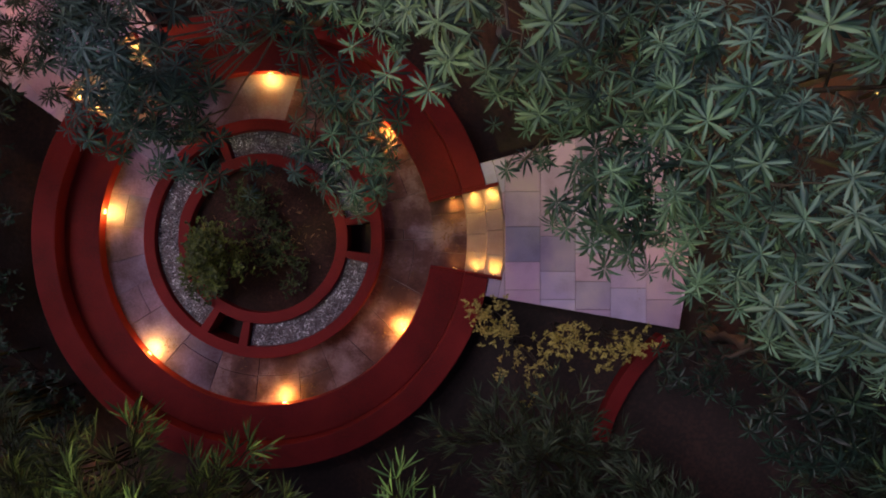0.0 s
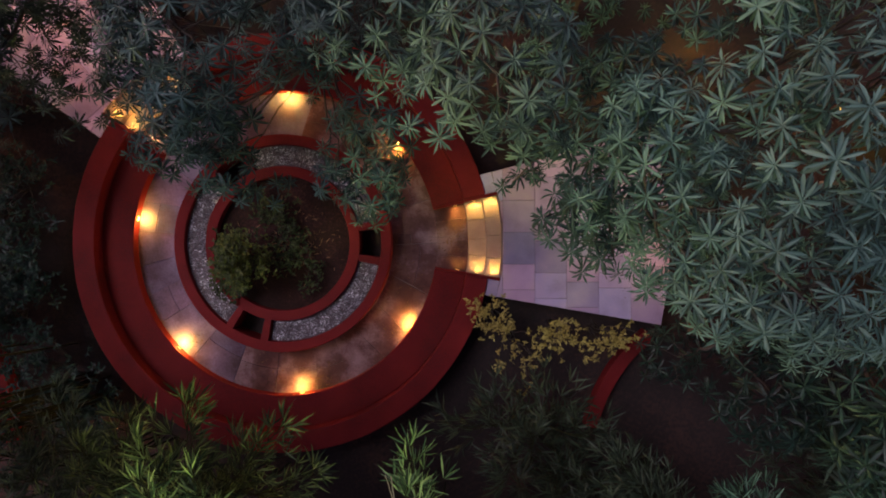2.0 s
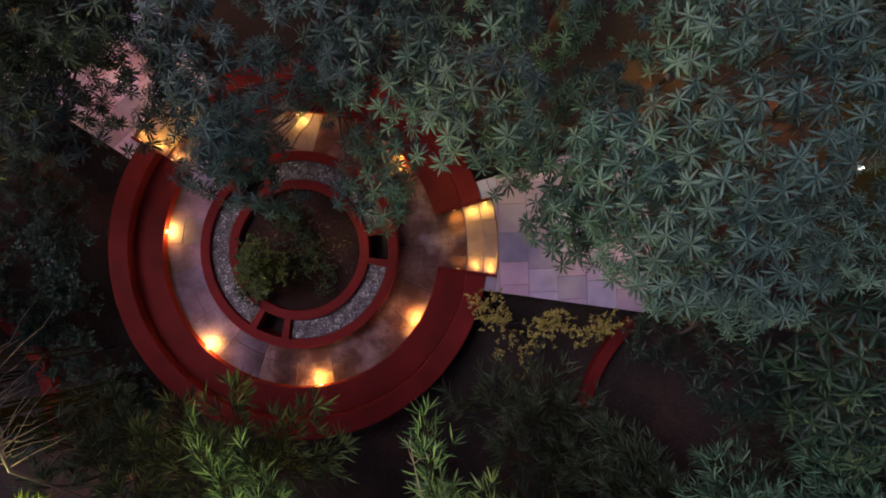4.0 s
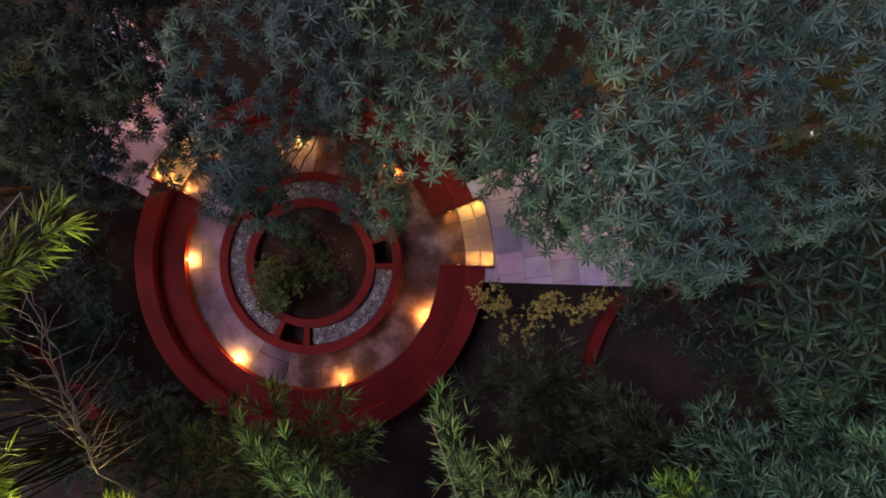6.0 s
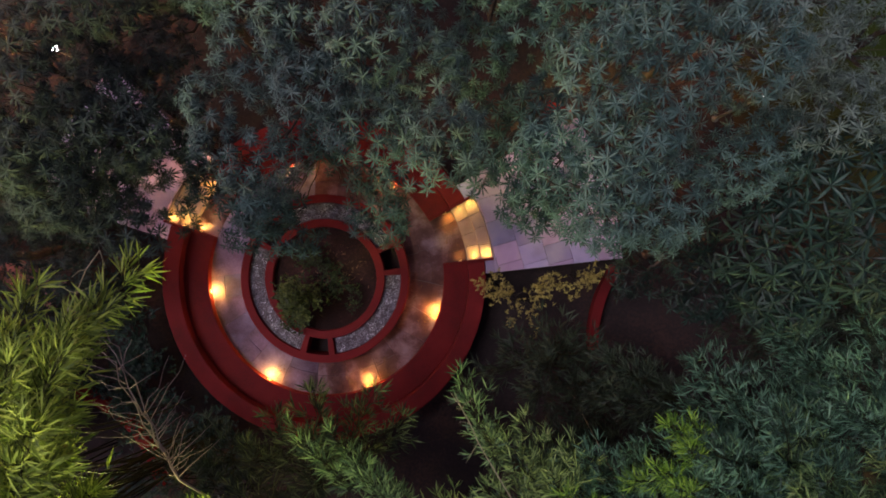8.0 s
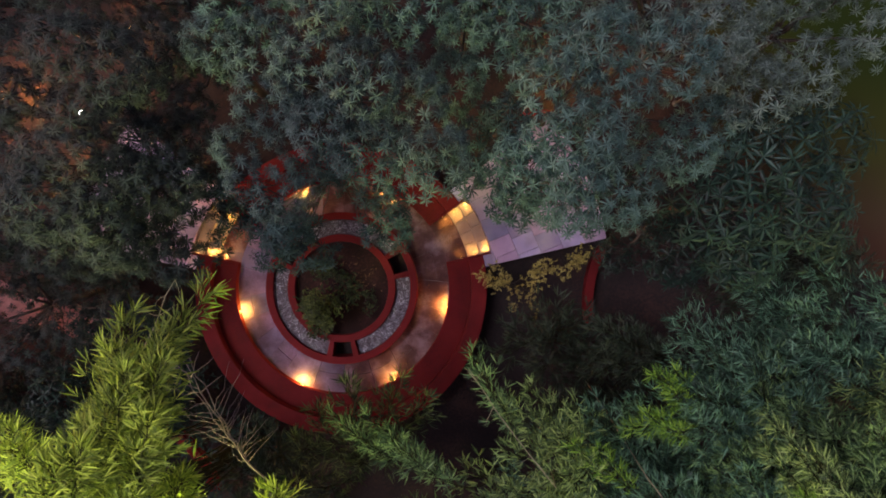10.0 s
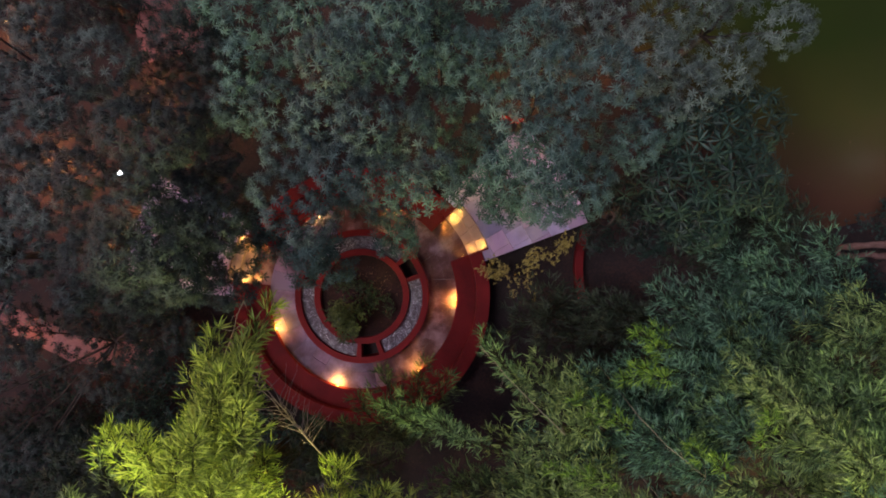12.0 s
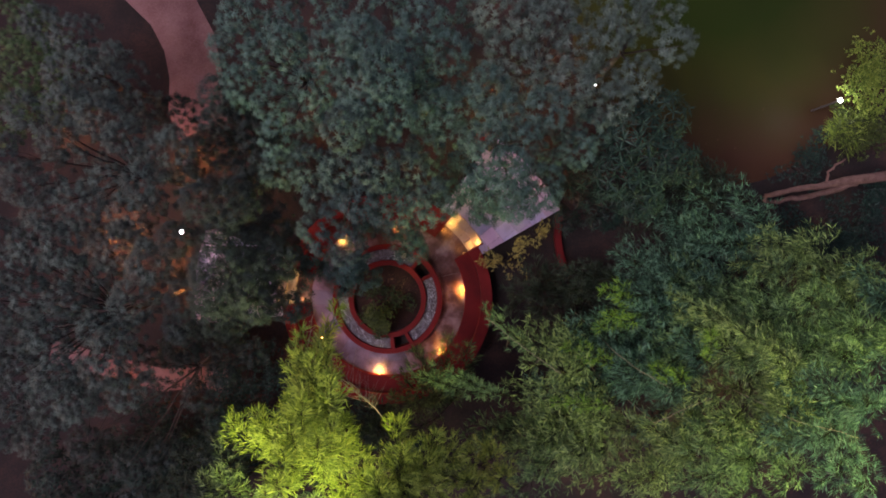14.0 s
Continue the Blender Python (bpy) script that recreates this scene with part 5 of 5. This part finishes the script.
lamp_post((7.35, 1.2), 1.8, "garden lamp post with a small white globe under the trees", 0.25)


# ---- earth path beyond the grove ----
def build_earth_path(line, half, label):
    verts, faces = [], []
    for i, (x, y) in enumerate(line):
        a, b = line[max(i - 1, 0)], line[min(i + 1, len(line) - 1)]
        d = math.hypot(b[0] - a[0], b[1] - a[1])
        nx, ny = -(b[1] - a[1]) / d, (b[0] - a[0]) / d
        for s in range(-4, 5):
            w = half * s / 4 + 0.12 * noise.noise((x, y, s))
            px, py = x + nx * w, y + ny * w
            verts.append((px, py, max(ground_height(px, py), GROUND) + 0.03 + 0.05 * (1 - (s / 4) ** 2)))
        if i:
            o = i * 9
            faces += [(o - 9 + k, o - 8 + k, o + 1 + k, o + k) for k in range(8)]
    tagged(new("earth_path", mesh_of("earth_path", verts, faces, LATERITE, True)), label, "path", kind="structure")


build_earth_path([(-4.7, 9.7), (-4.4, 10.6), (-3.6, 11.5), (-2.9, 12.7), (-2.6, 14.2), (-2.9, 17.0), (-3.4, 22.0)], 1.05, "pinkish red beaten earth path between trees")
build_earth_path([(-14.9, 6.9), (-13.9, 5.5), (-13.1, 4.4), (-12.2, 3.2), (-11.0, 2.4), (-10.2, 1.5)], 0.42, "red beaten earth path lit by low lamps")


# ---- dead branch, log, bank planting, litter ----
def dead_branch():
    rng = np.random.default_rng(91)
    root = (-6.6, -6.0, GROUND - 0.05)
    ob = thing("dead_branch", root, "bare dry pinkish branch with thin side twigs", "branch")
    a, b, c = (-4.41, -1.97, 7), (-4.5, -0.76, 7.3), (-4.55, 0.26, 7.6)
    for k, off in enumerate(((0, 0, 0), (0.06, 0.02, 0.04), (-0.05, 0.05, -0.03))):
        p = [tuple(np.array(q) + np.array(off) * (i > 0) * (1 + i)) for i, q in enumerate((a, b, c))]
        stem = ([root] if k == 0 else []) + wander(p[0], p[1], 7, 0.04, rng) + wander(p[1], p[2], 6, 0.06, rng)[1:]
        child("stem", mesh_of("stem", *tube(stem, np.linspace(0.018 - 0.004 * k, 0.004, len(stem)), 6), TWIG, True), ob)
    for k in range(40):
        s = rng.uniform(0.0, 1.0)
        p = np.array(a) + (np.array(b) - np.array(a)) * min(1, s * 1.5) + (np.array(c) - np.array(b)) * max(0, s * 1.5 - 1)
        way = np.array([rng.choice((-1, 1)) * rng.uniform(0.5, 1.0), rng.uniform(0.2, 1.0), rng.uniform(-0.3, 0.5)])
        child("twig", mesh_of("twig", *tube(wander(p, p + way * rng.uniform(0.25, 0.85), 5, 0.03, rng), np.linspace(0.006, 0.002, 5), 4), TWIG, True), ob)


def bare_shoot(points, seed):
    rng = np.random.default_rng(seed)
    ob = thing("bare_shoot", points[0], "thin pale leafless bamboo shoot", "branch", "bare shoots")
    pts = []
    for p, q in zip(points, points[1:]):
        pts += wander(p, q, 5, 0.02, rng)[:-1]
    pts.append(points[-1])
    child("stem", mesh_of("stem", *tube(pts, np.linspace(0.014, 0.005, len(pts)), 5), PALE_TWIG, True), ob)
    for k in range(7):
        p = np.array(pts[int(rng.integers(len(pts) // 2, len(pts)))])
        child("twig", mesh_of("twig", *tube(wander(p, p + rng.normal(0, 1, 3) * np.array([0.14, 0.14, 0.08]), 4, 0.01, rng), np.linspace(0.005, 0.002, 4), 4), PALE_TWIG, True), ob)


def fallen_log():
    rng = np.random.default_rng(92)
    ob = thing("fallen_log", (10.2, -6.0, GROUND), "weathered reddish fallen tree trunk with forked limbs on the bank", "log")
    for pts, r0, r1, name in (([(10.1, -5.95, 0.25), (10.9, -6.35, 0.5), (11.9, -6.95, 0.65), (13.0, -7.6, 0.75), (15.0, -8.9, 0.9)], 0.08, 0.2, "trunk"),
                              ([(10.25, -6.35, 0.2), (10.9, -6.75, 0.35), (11.8, -7.2, 0.5), (12.8, -7.6, 0.65)], 0.07, 0.12, "limb"),
                              ([(10.1, -5.95, 0.25), (10.0, -6.15, 0.2), (10.25, -6.35, 0.2)], 0.07, 0.06, "limb"),
                              ([(11.9, -6.95, 0.65), (12.2, -6.6, 0.75), (12.9, -6.6, 0.9)], 0.06, 0.03, "limb")):
        line = []
        for p, q in zip(pts, pts[1:]):
            line += wander(p, q, 5, 0.03, rng)[:-1]
        line.append(pts[-1])
        radii = np.linspace(r0, r1, len(line)) * rng.uniform(0.85, 1.15, len(line))
        child(name, mesh_of(name, *tube(line, radii, 9), LOGWOOD, True), ob)


def litter(name, label, places, seed, size=0.05):
    """Fallen dry leaves lying on a surface: (x, y, z, spread, count)."""
    rng = np.random.default_rng(seed)
    Ps = np.concatenate([np.c_[x + rng.normal(0, s, n), y + rng.normal(0, s, n), np.full(n, z + 0.012)] for x, y, z, s, n in places])
    a = rng.uniform(0, 6.28, len(Ps))
    D = np.c_[np.cos(a), np.sin(a), rng.normal(0, 0.08, len(Ps))]
    L = size * rng.uniform(0.6, 1.5, len(Ps))
    tagged(new(name, leaf_mesh(name, Ps, D, np.array([[0, 0, 1.0]]) + rng.normal(0, 0.25, Ps.shape), L, L * 0.22, LITTER, 0.1, 0.1)), label, "litter", kind="stuff")


dead_branch()
bare_shoot([(-10.6, -2.5, GROUND), (-5.8, -1.2, 6.8), (-4.4, 0.4, 8.5), (-3.5, 1.0, 8.9)], 5)
bare_shoot([(1.9, -4.6, GROUND), (1.6, -5.3, 5.7), (1.85, -6.2, 5.95), (2.15, -7.0, 5.9)], 6)
bare_shoot([(1.0, -6.6, GROUND), (1.15, -7.4, 6.0), (2.0, -7.5, 6.3), (2.8, -7.8, 6.2)], 7)
bare_shoot([(3.6, -8.6, GROUND), (4.0, -9.3, 6.9), (4.55, -10.0, 7.1), (5.0, -10.7, 7.0)], 8)
bare_shoot([(0.3, -5.4, GROUND), (0.0, -4.7, 5.9), (-0.4, -3.1, 6.2), (-0.6, -2.1, 6.0)], 9)
fallen_log()
litter("pond_litter", "pale dry leaves floating in the muddy shallows", [(9.6, -2.6, GROUND - 0.225, 0.5, 9), (10.3, -3.9, GROUND - 0.225, 0.5, 12), (11.2, -2.4, GROUND - 0.225, 0.9, 8)], 97, 0.09)
litter("leaf_litter", "dry brown leaves scattered over stone and soil", [(*polar(3.3, 2, FLOOR)[:2], FLOOR, 0.17, 110), (*polar(2.5, 262, FLOOR)[:2], FLOOR, 0.25, 50), (*polar(2.5, 345, FLOOR)[:2], FLOOR, 0.3, 50), (*polar(2.7, 226, FLOOR)[:2], FLOOR, 0.1, 30), (*polar(2.75, 285, FLOOR)[:2], FLOOR, 0.12, 40), (*polar(2.7, 320, FLOOR)[:2], FLOOR, 0.12, 35), (3.3, -0.9, 0.0, 0.4, 8)], 95)
litter("bed_litter", "dry leaf stalks and mulch in the round bed", [(C[0] + 0.2, C[1] + 0.1, -0.28, 0.42, 200)], 96, 0.09)
shrub("bank_shrub", "lush yellow-green shrub lit by a lamp", (15.4, -5.2), (1.5, 1.3, 1.6), 4200, 56, LEAF_YELLOW, 0.11, 0.4, 16)
shrub("bank_shrub", "lush olive shrub on the pond bank", (14.4, -6.4), (1.0, 1.0, 1.2), 2400, 58, LEAF_OLIVE, 0.11, 0.4, 14)
shrub("grass_tuft", "tuft of long yellowish grass on the pond bank", (14.2, -5.9), (0.6, 0.5, 0.8), 700, 61, LEAF_YELLOW, 0.5, 0.06, 12)
shrub("bank_shrub", "low dark shrub on the pond bank", (12.0, -6.0), (1.0, 0.7, 1.1), 1400, 57, LEAF_DEEP_SHADED, 0.1, 0.4, 14)

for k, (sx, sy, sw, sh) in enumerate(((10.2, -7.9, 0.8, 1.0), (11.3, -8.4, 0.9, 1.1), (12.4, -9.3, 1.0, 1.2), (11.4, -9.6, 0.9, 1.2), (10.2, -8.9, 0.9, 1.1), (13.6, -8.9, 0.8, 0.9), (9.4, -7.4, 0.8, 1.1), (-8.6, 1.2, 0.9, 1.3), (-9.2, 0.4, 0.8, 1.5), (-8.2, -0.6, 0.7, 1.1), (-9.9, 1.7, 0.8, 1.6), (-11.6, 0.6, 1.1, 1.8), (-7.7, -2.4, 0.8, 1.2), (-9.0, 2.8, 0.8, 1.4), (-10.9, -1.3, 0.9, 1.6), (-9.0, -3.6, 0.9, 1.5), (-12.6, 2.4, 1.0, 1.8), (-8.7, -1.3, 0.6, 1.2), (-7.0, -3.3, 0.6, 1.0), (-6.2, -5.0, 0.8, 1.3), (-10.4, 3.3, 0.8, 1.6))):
    shrub("shade_shrub", "leafy shrub with shade-darkened leaves", (sx, sy), (sw, sw, sh), 1300, 100 + k, LEAF_DEEP_SHADED, 0.11, 0.35, 16)
